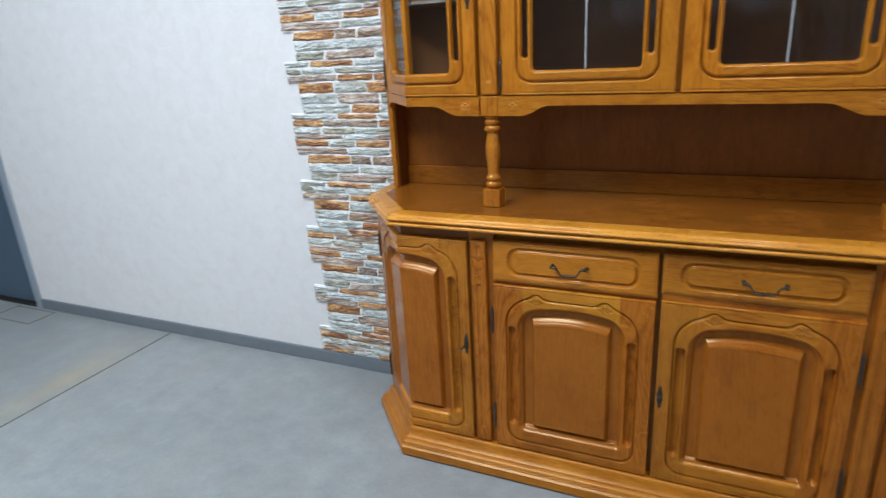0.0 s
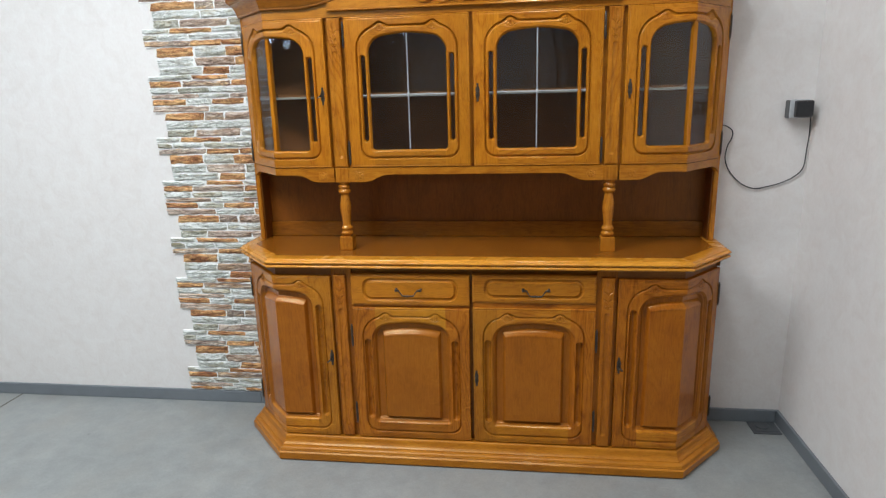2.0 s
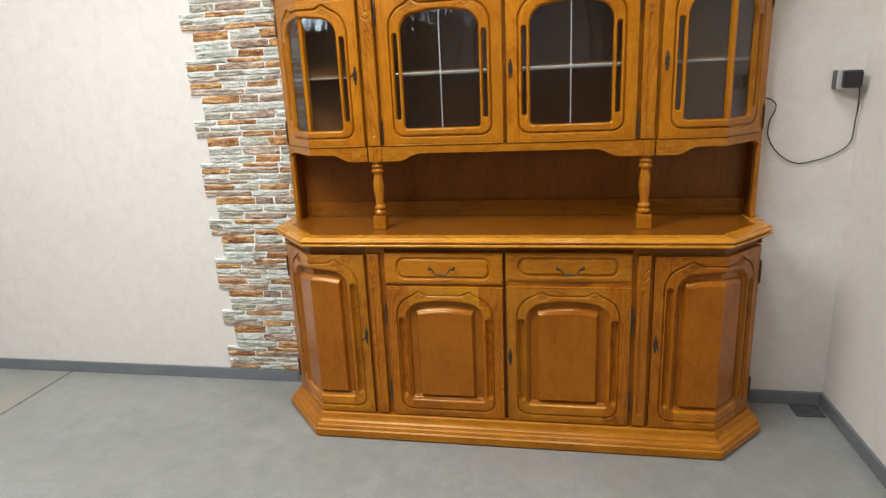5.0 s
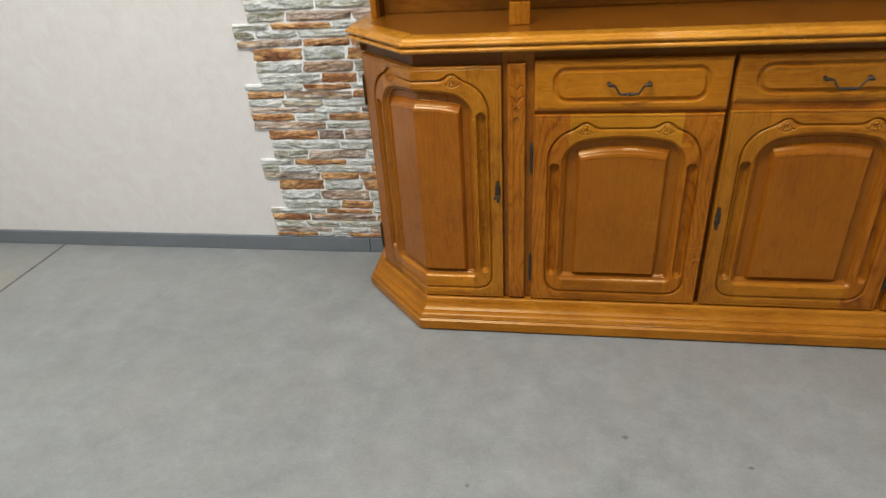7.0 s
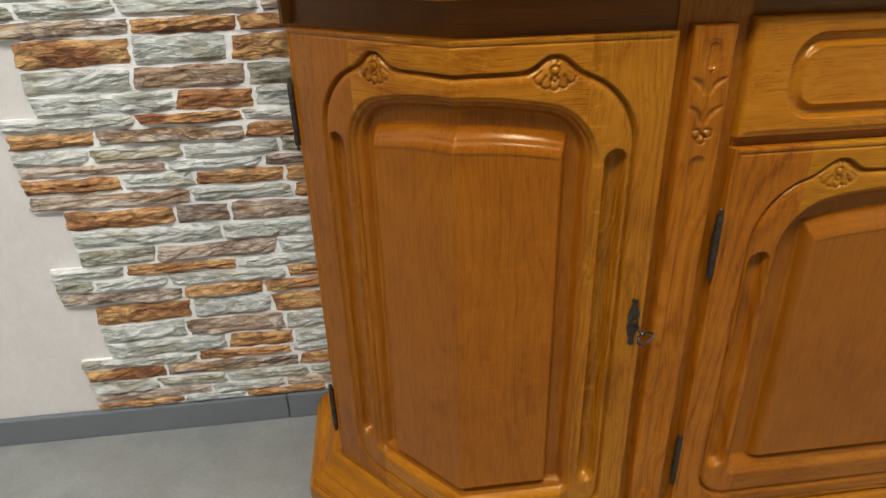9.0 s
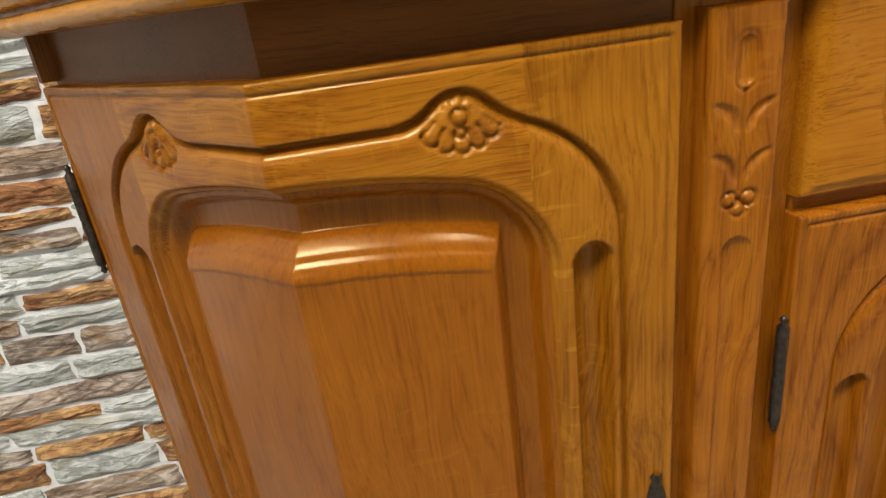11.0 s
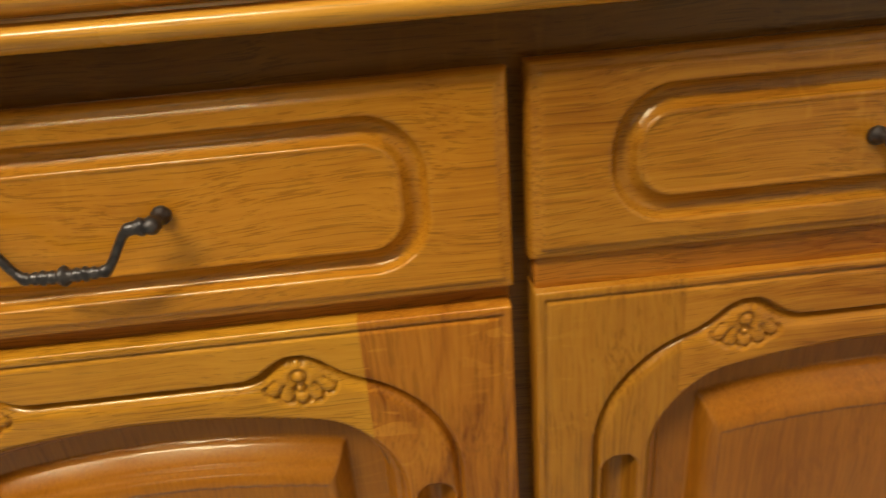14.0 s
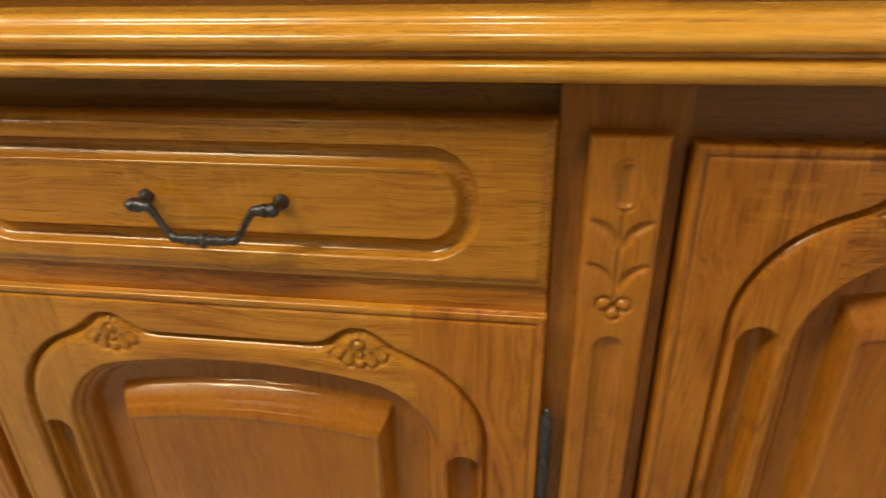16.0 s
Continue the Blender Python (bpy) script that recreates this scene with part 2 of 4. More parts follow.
def stone(name, dark, mid, light, rust):
    m = Nodes(name)
    vec = m.moved(m.coords(), m.add("ShaderNodeObjectInfo").outputs["Random"], (7.0, 3.0, 11.0))
    big = m.noise(m.scaled(vec, (7.0, 12.0, 36.0)), 1.0, 4.0, 0.62, 1.4)
    fine = m.noise(m.scaled(vec, (55.0, 90.0, 190.0)), 1.0, 4.0, 0.65, 0.6)
    patch = m.noise(m.scaled(vec, (8.0, 11.0, 30.0)), 1.0, 3.0, 0.6, 0.8)
    # thin cleavage lines where a slow noise crosses its middle
    seam = m.math("SUBTRACT", m.noise(m.scaled(vec, (13.0, 17.0, 48.0)), 1.0, 3.0, 0.6, 1.2), 0.5)
    crack = m.ramp(m.math("MULTIPLY", seam, seam), [(0.0, grey(1.0)), (0.0009, grey(0.0))])
    fac = m.math("ADD", m.math("MULTIPLY", big, 0.62), m.math("MULTIPLY", fine, 0.38))
    colour = m.ramp(fac, [(0.355, dark), (0.445, mid), (0.57, light)])
    colour = m.mix(m.math("MULTIPLY", m.ramp(patch, [(0.50, grey(0.0)), (0.62, grey(1.0))]), 0.85), colour, m.mix(1.0, colour, rust, "MULTIPLY"))
    colour = m.mix(m.math("MULTIPLY", crack, 0.5), colour, dark)
    m.link(colour, m.bsdf.inputs["Base Color"])
    m.bsdf.inputs["Roughness"].default_value = 0.8
    m.bump(m.math("SUBTRACT", m.math("ADD", m.math("MULTIPLY", big, 0.7), m.math("MULTIPLY", fine, 1.2)), m.math("MULTIPLY", crack, 0.25)), 0.65, 0.008)
    return m.mat


STONES = {
    "g": stone("grey_stone", (0.24, 0.245, 0.20, 1), (0.58, 0.60, 0.56, 1), (0.80, 0.815, 0.785, 1), (0.62, 0.56, 0.42, 1)),
    "o": stone("ochre_stone", (0.075, 0.036, 0.018, 1), (0.48, 0.225, 0.082, 1), (0.76, 0.47, 0.20, 1), (0.55, 0.38, 0.33, 1)),
    "b": stone("brown_stone", (0.13, 0.09, 0.065, 1), (0.44, 0.33, 0.255, 1), (0.67, 0.57, 0.47, 1), (0.72, 0.58, 0.42, 1)),
    "d": stone("dark_stone", (0.055, 0.04, 0.03, 1), (0.30, 0.22, 0.17, 1), (0.62, 0.53, 0.43, 1), (1.2, 0.95, 0.62, 1)),
    "v": stone("olive_stone", (0.09, 0.085, 0.05, 1), (0.37, 0.36, 0.275, 1), (0.66, 0.65, 0.57, 1), (0.7, 0.6, 0.45, 1)),
}


def plain(name, colour, rough=0.5, metal=0.0, amount=0.15, scale=40.0, relief=0.0):
    m = Nodes(name)
    n = m.noise(m.coords(), scale, 4.0, 0.6)
    low, high = (tuple(c * (1 - amount) for c in colour[:3]) + (1,)), (tuple(min(1, c * (1 + amount)) for c in colour[:3]) + (1,))
    m.link(m.ramp(n, [(0.3, low), (0.7, high)]), m.bsdf.inputs["Base Color"])
    m.link(m.ramp(n, [(0.3, grey(max(0.02, rough - 0.08))), (0.7, grey(rough + 0.08))]), m.bsdf.inputs["Roughness"])
    m.bsdf.inputs["Metallic"].default_value = metal
    if relief:
        m.bump(n, 0.5, relief)
    return m.mat


WALL, FLOOR = painted_wall(), concrete()
GROUT = plain("white_grout", (0.88, 0.88, 0.865), 0.9, 0, 0.12, 60, 0.002)
SKIRT = plain("grey_skirting", (0.16, 0.175, 0.19), 0.45, 0, 0.08, 12)
# wall grey stands in for the unseen hall's dimness mirrored in lacquer and panes
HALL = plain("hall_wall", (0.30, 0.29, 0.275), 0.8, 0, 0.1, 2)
CEILING = plain("ceiling_paint", (0.78, 0.77, 0.75), 0.9, 0, 0.04, 3)
IRON = plain("burnished_iron", (0.065, 0.051, 0.038), 0.36, 0.7, 0.5, 220, 0.0006)
LEAD = plain("lead_came", (0.36, 0.36, 0.36), 0.5, 0.2, 0.1, 90)
SOCKET_SIDE = plain("dark_grey_plastic", (0.09, 0.092, 0.095), 0.45, 0, 0.1, 40)
BLACK = plain("black_plastic", (0.018, 0.018, 0.02), 0.4, 0, 0.2, 60)
SILVER = plain("grey_plastic", (0.5, 0.51, 0.52), 0.4, 0, 0.08, 60)
DOOR_LEAF = plain("blue_grey_leaf", (0.075, 0.11, 0.15), 0.45, 0, 0.06, 6)
DOOR_FRAME = plain("grey_frame", (0.29, 0.325, 0.36), 0.45, 0, 0.06, 10)
PLATE = plain("dark_cover_plate", (0.085, 0.09, 0.095), 0.4, 0.1, 0.12, 30)
BAND = plain("pale_edge_band", (0.24, 0.22, 0.19), 0.45, 0, 0.06, 20)
SEAM = plain("dark_joint", (0.135, 0.125, 0.105), 0.9, 0, 0.3, 25)


def clear_glass():
    """Thin, slightly wavy window glass: clear, with a gloss that grows towards grazing angles."""
    m = Nodes("pane_glass")
    clear, gloss, both = m.add("ShaderNodeBsdfTransparent"), m.add("ShaderNodeBsdfGlossy"), m.add("ShaderNodeMixShader")
    clear.inputs["Color"].default_value = (0.93, 0.95, 0.94, 1)
    gloss.inputs["Color"].default_value = (1, 1, 1, 1)
    gloss.inputs["Roughness"].default_value = 0.03
    wave = m.add("ShaderNodeBump")
    wave.inputs["Strength"].default_value, wave.inputs["Distance"].default_value = 0.45, 0.004
    m.link(m.noise(m.scaled(m.coords(), (1.0, 1.0, 0.3)), 26.0, 2.0, 0.5, 0.6), wave.inputs["Height"])
    m.link(wave.outputs[0], gloss.inputs["Normal"])
    facing = m.add("ShaderNodeLayerWeight")
    facing.inputs["Blend"].default_value = 0.5
    m.link(m.madd(m.math("POWER", facing.outputs["Facing"], 5.0), 0.6, 0.038), both.inputs[0])
    m.link(clear.outputs[0], both.inputs[1])
    m.link(gloss.outputs[0], both.inputs[2])
    m.link(both.outputs[0], m.tree.nodes["Material Output"].inputs["Surface"])
    m.tree.nodes.remove(m.bsdf)
    return m.mat


GLASS = clear_glass()

# ---- mesh helpers ----


def thing(name, at, label, category, group=""):
    ob = new(name)
    ob.location = at
    ob.empty_display_size = 0.1
    return tagged(ob, label, category, group)


def own(mesh, material, smooth=False):
    mesh.materials.append(material)
    if smooth:
        mesh.polygons.foreach_set("use_smooth", [True] * len(mesh.polygons))
    return mesh


def grained(mesh, along):
    """Write the attribute 'grain': the wood's long direction first."""
    n = len(mesh.vertices)
    co = np.empty(n * 3)
    mesh.vertices.foreach_get("co", co)
    co = co.reshape(n, 3)
    if isinstance(along, str):
        order = {"x": (0, 2, 1), "y": (1, 0, 2), "z": (2, 0, 1)}[along]
        co = co[:, order]
    else:
        a = np.array(along, float)
        a /= np.linalg.norm(a)
        b = np.cross(a, (0.0, 0.0, 1.0))
        b = b / np.linalg.norm(b) if np.linalg.norm(b) > 0.01 else np.array((1.0, 0, 0))
        co = np.stack([co @ a, co @ np.cross(b, a), co @ b], 1)
    mesh.attributes.new("grain", "FLOAT_VECTOR", "POINT").data.foreach_set("vector", co.ravel().astype(np.float32))


def part(name, shape, material, parent, label="", grain="z", smooth=False):
    """One mesh object, in world places, under a thing (an Empty) or under a part."""
    if isinstance(shape, bmesh.types.BMesh):
        mesh = bpy.data.meshes.new(name)
        bmesh.ops.recalc_face_normals(shape, faces=shape.faces)
        shape.to_mesh(mesh)
        shape.free()
    else:
        mesh = shape
    if "grain" not in mesh.attributes:
        grained(mesh, grain)
    ob = new(name, own(mesh, material, bool(smooth)))
    if smooth == "edges":
        mesh.set_sharp_from_angle(angle=radians(38))
    if parent is not None:
        ob.parent = parent
        if parent.type == "EMPTY":
            ob.matrix_parent_inverse = Matrix.Translation(-parent.location)
    return tagged(ob, label)


def setting(name, shape, material, label, category, smooth=False, kind="structure"):
    ob = part(name, shape, material, None, "", "x", smooth)
    return tagged(ob, label, category, "", kind)


def box(x0, x1, y0, y1, z0, z1, bevel=0.0, segments=2, into=None):
    bm = into or bmesh.new()
    made = bmesh.ops.create_cube(bm, size=1.0, matrix=Matrix.LocRotScale(((x0 + x1) / 2, (y0 + y1) / 2, (z0 + z1) / 2), None, (abs(x1 - x0), abs(y1 - y0), abs(z1 - z0))))
    if bevel:
        edges = {e for v in made["verts"] for e in v.link_edges}
        bmesh.ops.bevel(bm, geom=list(edges), offset=bevel, segments=segments, affect="EDGES", profile=0.5)
    return bm


def prism(points, z0, z1, bevel=0.0):
    """An upright prism on a plan outline."""
    bm = bmesh.new()
    low = [bm.verts.new((x, y, z0)) for x, y in points]
    high = [bm.verts.new((x, y, z1)) for x, y in points]
    bm.faces.new(low)
    bm.faces.new(high)
    for i in range(len(points)):
        j = (i + 1) % len(points)
        bm.faces.new((low[i], low[j], high[j], high[i]))
    if bevel:
        bmesh.ops.bevel(bm, geom=list(bm.edges), offset=bevel, segments=2, affect="EDGES", profile=0.5)
    return bm


def lathe(profile, x, y, steps=20):
    """A turned piece: (radius, z) from the bottom to the top."""
    bm = bmesh.new()
    rings = [[bm.verts.new((x + r * math.cos(2 * math.pi * k / steps), y + r * math.sin(2 * math.pi * k / steps), z)) for k in range(steps)] for r, z in profile]
    for a, b in zip(rings, rings[1:]):
        for k in range(steps):
            bm.faces.new((a[k], a[(k + 1) % steps], b[(k + 1) % steps], b[k]))
    bm.faces.new(rings[0])
    bm.faces.new(rings[-1])
    return bm


def tube(points, radii, steps=10, into=None):
    """A round bar through points with a radius at each."""
    bm = into or bmesh.new()
    pts = [Vector(p) for p in points]
    rings = []
    up = Vector((0.3, 1, 0.2)).normalized()
    for i, p in enumerate(pts):
        way = (pts[min(i + 1, len(pts) - 1)] - pts[max(i - 1, 0)]).normalized()
        a = way.cross(up).normalized()
        b = way.cross(a)
        r = radii[i] if hasattr(radii, "__len__") else radii
        rings.append([bm.verts.new(p + r * (math.cos(2 * math.pi * k / steps) * a + math.sin(2 * math.pi * k / steps) * b)) for k in range(steps)])
    for a, b in zip(rings, rings[1:]):
        for k in range(steps):
            bm.faces.new((a[k], a[(k + 1) % steps], b[(k + 1) % steps], b[k]))
    bm.faces.new(rings[0])
    bm.faces.new(rings[-1])
    return bm


def outward(path, i):
    """The mitred outward direction at point i of a plan path that runs with its outside to the right."""
    def normal(a, b):
        d = Vector((b[0] - a[0], b[1] - a[1])).normalized()
        return Vector((d.y, -d.x))
    ns = []
    if i > 0:
        ns.append(normal(path[i - 1], path[i]))
    if i < len(path) - 1:
        ns.append(normal(path[i], path[i + 1]))
    if len(ns) == 1:
        return ns[0]
    return (ns[0] + ns[1]) / (1 + ns[0].dot(ns[1]))


def moulding(path, i0, i1, profile, lift=lambda x: 0.0, cuts=1):
    """The moulding along path[i0] to path[i1] (one straight run), mitred at both ends. profile: (out, z) from the bottom to the top."""
    bm = bmesh.new()
    rows = []
    for k in range(cuts + 1):
        f = k / cuts
        a, b = Vector(path[i0]), Vector(path[i1])
        na, nb = outward(path, i0), outward(path, i1)
        p, n = a.lerp(b, f), na.lerp(nb, f)
        if cuts > 1 and 0 < k < cuts:
            d = (b - a).normalized()
            n = Vector((d.y, -d.x)) + d * (na.lerp(nb, f).dot(d))
        rows.append([bm.verts.new((p.x + n.x * o, p.y + n.y * o, z + lift(p.x + n.x * o))) for o, z in profile])
    for r, s in zip(rows, rows[1:]):
        for j in range(len(profile) - 1):
            bm.faces.new((r[j], s[j], s[j + 1], r[j + 1]))
    bm.faces.new(rows[0])
    bm.faces.new(rows[-1])
    return bm


# ---- carved relief ----


def axis(*stops):
    """Grid lines: value, step, value, step, value ..., the ends doubled for the edge's walls."""
    out = [stops[0]]
    for a, step, b in zip(stops[0::2], stops[1::2], stops[2::2]):
        n = max(1, round((b - a) / step))
        out += [a + (b - a) * k / n for k in range(1, n + 1)]
    return np.array([out[0], *out, out[-1]])


def rounded(U, V, cx, cz, hx, hz, r_top, r_low=None):
    """Signed distance to a box with round corners, negative inside."""
    r = np.where(V > cz, r_top, r_top if r_low is None else r_low)
    qx, qz = np.abs(U - cx) - hx + r, np.abs(V - cz) - hz + r
    return np.hypot(np.maximum(qx, 0), np.maximum(qz, 0)) + np.minimum(np.maximum(qx, qz), 0) - r


def capsule(U, V, cx, z0, z1, r):
    return np.hypot(U - cx, V - np.clip(V, z0 + r, z1 - r)) - r


def smooth_union(a, b, k):
    h = np.clip(0.5 + 0.5 * (b - a) / k, 0, 1)
    return b + (a - b) * h - k * h * (1 - h)


def ease(x, a, b):
    t = np.clip((x - a) / (b - a), 0, 1)
    return t * t * (3 - 2 * t)


def line_cut(d, depth, width, floor=0.003):
    """A cut that drops at once at d = 0 to a narrow bottom and comes back up inside as a quarter round."""
    t = np.clip((-d - floor) / width, 0, 1)
    inner = -depth + depth * np.sqrt(np.clip(1 - (1 - t) ** 2, 0, 1))
    return np.where(d > 0, 0.0, np.where(d > -0.0018, -depth * np.clip(-d / 0.0018, 0, 1), np.where(d > -floor, -depth, inner)))


def channel(d, width, depth):
    """A hollow inside d = 0 with a crisp outer edge."""
    t = np.clip(-d / width, 0, 1)
    return np.where(d < 0, -depth * np.sin(math.pi * t ** 0.8) ** 0.7, 0.0)


def flute(d, r, depth):
    return np.where(d < 0, -depth * np.sqrt(np.clip(1 - (1 + d / r) ** 2, 0, 1)), 0.0)


def scratch(d, depth=0.0019, width=0.0012):
    return -depth * np.exp(-((d / width) ** 2))


def rosette(U, V, cx, cz):
    """A small carved shell: a ringed button with short rays above it, and ribs that spread below it to a scalloped hem."""
    u, v = (U - cx) / 1.02, (V - cz) / 1.02
    d, a = np.hypot(u, v - 0.002), np.arctan2(u, v - 0.002)
    h = scratch(np.abs(d - 0.0046), 0.0034, 0.0011) + 0.0008 * np.exp(-((d / 0.002) ** 2))
    h += scratch(np.abs(np.hypot(u * 0.8, v + 0.0062) - 0.0026), 0.0030, 0.0011)
    far, fan = np.hypot(u, v - 0.012), np.arctan2(u, 0.012 - v)
    inside, lobes = np.abs(fan) < 0.92, np.abs(np.cos(fan * 8.54))
    h += np.where(inside & (far > 0.0165) & (far < 0.0285), scratch(lobes * far / 8.54, 0.0029, 0.0010), 0)
    h += np.where(inside, scratch(np.abs(far - 0.0258 - 0.0036 * lobes ** 0.6), 0.0034, 0.0012), 0)
    h += np.where((np.abs(a) < 1.0) & (d > 0.0072) & (d < 0.0118), scratch(np.abs(np.cos(a * 4.5)) * d / 4.5, 0.0024, 0.0010), 0)
    return np.where(np.hypot(u, v) < 0.026, h, 0)


def leaf_carving(U, V, cx, z0, z1):
    """A stem with pairs of slender curved leaves, a hollow bud at the top and three berries at the foot."""
    h, s = 0.0 * U, (z1 - z0) / 0.1
    zc = lambda f: z0 + (z1 - z0) * f
    h += scratch(np.where((V > zc(0.12)) & (V < zc(0.72)), np.abs(U - cx), 1.0), 0.0026, 0.0011)
    h += flute(capsule(U, V, cx, zc(0.73), zc(1.0), 0.0052), 0.0052, 0.003) + scratch(np.abs(capsule(U, V, cx, zc(0.71), zc(1.02), 0.0068)), 0.0012, 0.001)
    for f, long in ((0.20, 0.0122), (0.49, 0.0122)):
        for side in (-1, 1):
            u, v = (U - cx) * side, V - zc(f) - 0.0085 * s
            # the blade leaves the stem steeply and bends outward to its tip
            p = (u - 0.0082) * 0.66 + v * 0.75
            q = (u - 0.0082) * 0.75 - v * 0.66 - 26.0 * p * p + 0.0008
            leaf = np.hypot(p / long, q / 0.0031) - 1
            h += np.where(leaf < 0, -0.0034 * np.sqrt(np.clip(-leaf, 0, 1)), 0.0) - 0.0006 * np.exp(-((leaf / 0.3) ** 2))
    for bx, bz in ((-0.0062, 0.075), (0.0062, 0.075), (0.0, 0.015)):
        d = np.hypot(U - cx - bx, V - zc(bz))
        h += scratch(np.abs(d - 0.0050), 0.0026, 0.0011) + 0.001 * np.exp(-((d / 0.003) ** 2))
    return h


def edge_round(U, V, us, vs, r, depth=0.016):
    """Rounded outer edges of a board and its walls."""
    d = np.minimum(np.minimum(U - us[0], us[-1] - U), np.minimum(V - vs[0], vs[-1] - V))
    t = np.clip(d / r, 0, 1)
    h = -r * (1 - np.sqrt(np.clip(1 - (1 - t) ** 2, 0, 1)))
    h[0, :] = h[-1, :] = h[:, 0] = h[:, -1] = -depth
    return h


def flat_front(y):
    return lambda U, V, H: np.stack([U, y - H, V], -1)


# depth of the canted corners for each metre of their width
CANT = 1.11


def folded_front(fold, y, s=math.sqrt(0.5)):
    """A front that folds back at x = -fold; U runs from the fold, negative along the slanted side."""
    turn = math.atan(CANT)
    def place(U, V, H):
        left = U < 0
        near = 1 - np.clip(np.abs(U) / 0.03, 0, 1)
        t = math.tan(turn / 2)
        nx = np.where(left, -math.sin(turn), 0.0) * (1 - near) - t * near
        ny = np.where(left, -math.cos(turn), -1.0) * (1 - near) - near
        px = -fold + np.where(left, U * s, U)
        py = y + np.where(left, -U * s * CANT, 0.0)
        return np.stack([px + nx * H, py + ny * H, V], -1)
    return place


def mirrored(place):
    return lambda U, V, H: place(U, V, H) * np.array((-1.0, 1.0, 1.0))


def relief(name, us, vs, H, place, cells, along, flip=False):
    """The chosen cells of a carved height field as a mesh."""
    U, V = np.meshgrid(us, vs, indexing="ij")
    P = place(U, V, H).reshape(-1, 3)
    G = np.stack([V, U, H] if along == "z" else [U, V, H], -1).reshape(-1, 3)
    nv = len(vs)
    ii, jj = np.nonzero(cells)
    a = ii * nv + jj
    quads = np.stack([a, a + nv, a + nv + 1, a + 1], 1)
    if flip:
        quads = quads[:, ::-1]
    used, index = np.unique(quads, return_inverse=True)
    mesh = bpy.data.meshes.new(name)
    mesh.from_pydata(P[used].tolist(), [], index.reshape(-1, 4).tolist())
    mesh.attributes.new("grain", "FLOAT_VECTOR", "POINT").data.foreach_set("vector", G[used].ravel().astype(np.float32))
    mesh.update()
    return mesh

# ---- the room ----
WALL_Y, RIGHT_X, LEFT_X, FRONT_Y, TOP_Z = 0.43, 1.335, -7.5, -9.0, 3.1
DOOR_X0, DOOR_X1, DOOR_Z = -4.39, -3.43, 2.05

setting("floor", box(LEFT_X - 0.2, RIGHT_X + 0.2, FRONT_Y - 0.2, WALL_Y + 0.5, -0.2, 0.0), FLOOR, "smooth mottled blue-grey concrete floor with scuffs", "floor")
setting("ceiling", box(LEFT_X, RIGHT_X, FRONT_Y, WALL_Y, TOP_Z, TOP_Z + 0.15), CEILING, "plain white painted ceiling", "ceiling")
wall = bmesh.new()
box(DOOR_X1, RIGHT_X + 0.2, WALL_Y, WALL_Y + 0.2, 0, TOP_Z, into=wall)
box(LEFT_X - 0.2, DOOR_X0, WALL_Y, WALL_Y + 0.2, 0, TOP_Z, into=wall)
box(DOOR_X0, DOOR_X1, WALL_Y, WALL_Y + 0.2, DOOR_Z, TOP_Z, into=wall)
setting("wall_north", wall, WALL, "cream textured plaster wall partly clad in stone", "wall")
setting("wall_east", box(RIGHT_X, RIGHT_X + 0.2, FRONT_Y, WALL_Y, 0, TOP_Z), WALL, "cream textured plaster wall", "wall")
setting("wall_west", box(LEFT_X - 0.2, LEFT_X, FRONT_Y, WALL_Y, 0, TOP_Z), HALL, "plain unseen hall wall, greyed to reflect dimly", "wall")
setting("wall_south", box(LEFT_X - 0.2, RIGHT_X + 0.2, FRONT_Y - 0.2, FRONT_Y, 0, TOP_Z), HALL, "plain unseen hall wall, greyed to reflect dimly", "wall")


def skirting(x0, x1, y0, y1):
    along = "x" if abs(x1 - x0) > abs(y1 - y0) else "y"
    ob = part("baseboard", box(x0, x1, y0, y1, 0.0, 0.06, 0.003), SKIRT, None, "", along)
    return tagged(ob, "flat mid-grey plastic skirting board along the wall", "baseboard", "skirting boards", "structure")


skirting(DOOR_X1 + 0.005, -1.0905, WALL_Y - 0.014, WALL_Y)
skirting(-1.0895, RIGHT_X - 0.0145, WALL_Y - 0.014, WALL_Y)
skirting(RIGHT_X - 0.014, RIGHT_X, FRONT_Y, WALL_Y)

# grey door at the far end of the wall
door = part("door_1", box(DOOR_X0 + 0.05, DOOR_X1 - 0.05, WALL_Y + 0.03, WALL_Y + 0.07, 0.008, DOOR_Z - 0.05, 0.003), DOOR_LEAF, None, "", "z")
tagged(door, "closed blue-grey door leaf in a grey metal frame", "door", "", "structure")
for x0, x1, z0, z1 in ((DOOR_X0, DOOR_X0 + 0.05, 0, DOOR_Z), (DOOR_X1 - 0.05, DOOR_X1, 0, DOOR_Z), (DOOR_X0 + 0.05, DOOR_X1 - 0.05, DOOR_Z - 0.05, DOOR_Z)):
    part("door_frame", box(x0, x1, WALL_Y - 0.012, WALL_Y + 0.1, z0, z1, 0.003), DOOR_FRAME, door, "grey metal door frame")
part("door_handle", tube([(DOOR_X1 - 0.1, WALL_Y + 0.03, 1.02), (DOOR_X1 - 0.1, WALL_Y - 0.02, 1.02), (DOOR_X1 - 0.13, WALL_Y - 0.025, 1.02), (DOOR_X1 - 0.22, WALL_Y - 0.025, 1.02)], 0.009), IRON, door, "dark metal lever handle", smooth=True)
part("threshold", box(DOOR_X0 + 0.05, DOOR_X1 - 0.05, WALL_Y - 0.01, WALL_Y + 0.1, 0.0, 0.006, 0.001), IRON, door, "dark metal threshold strip", "x")

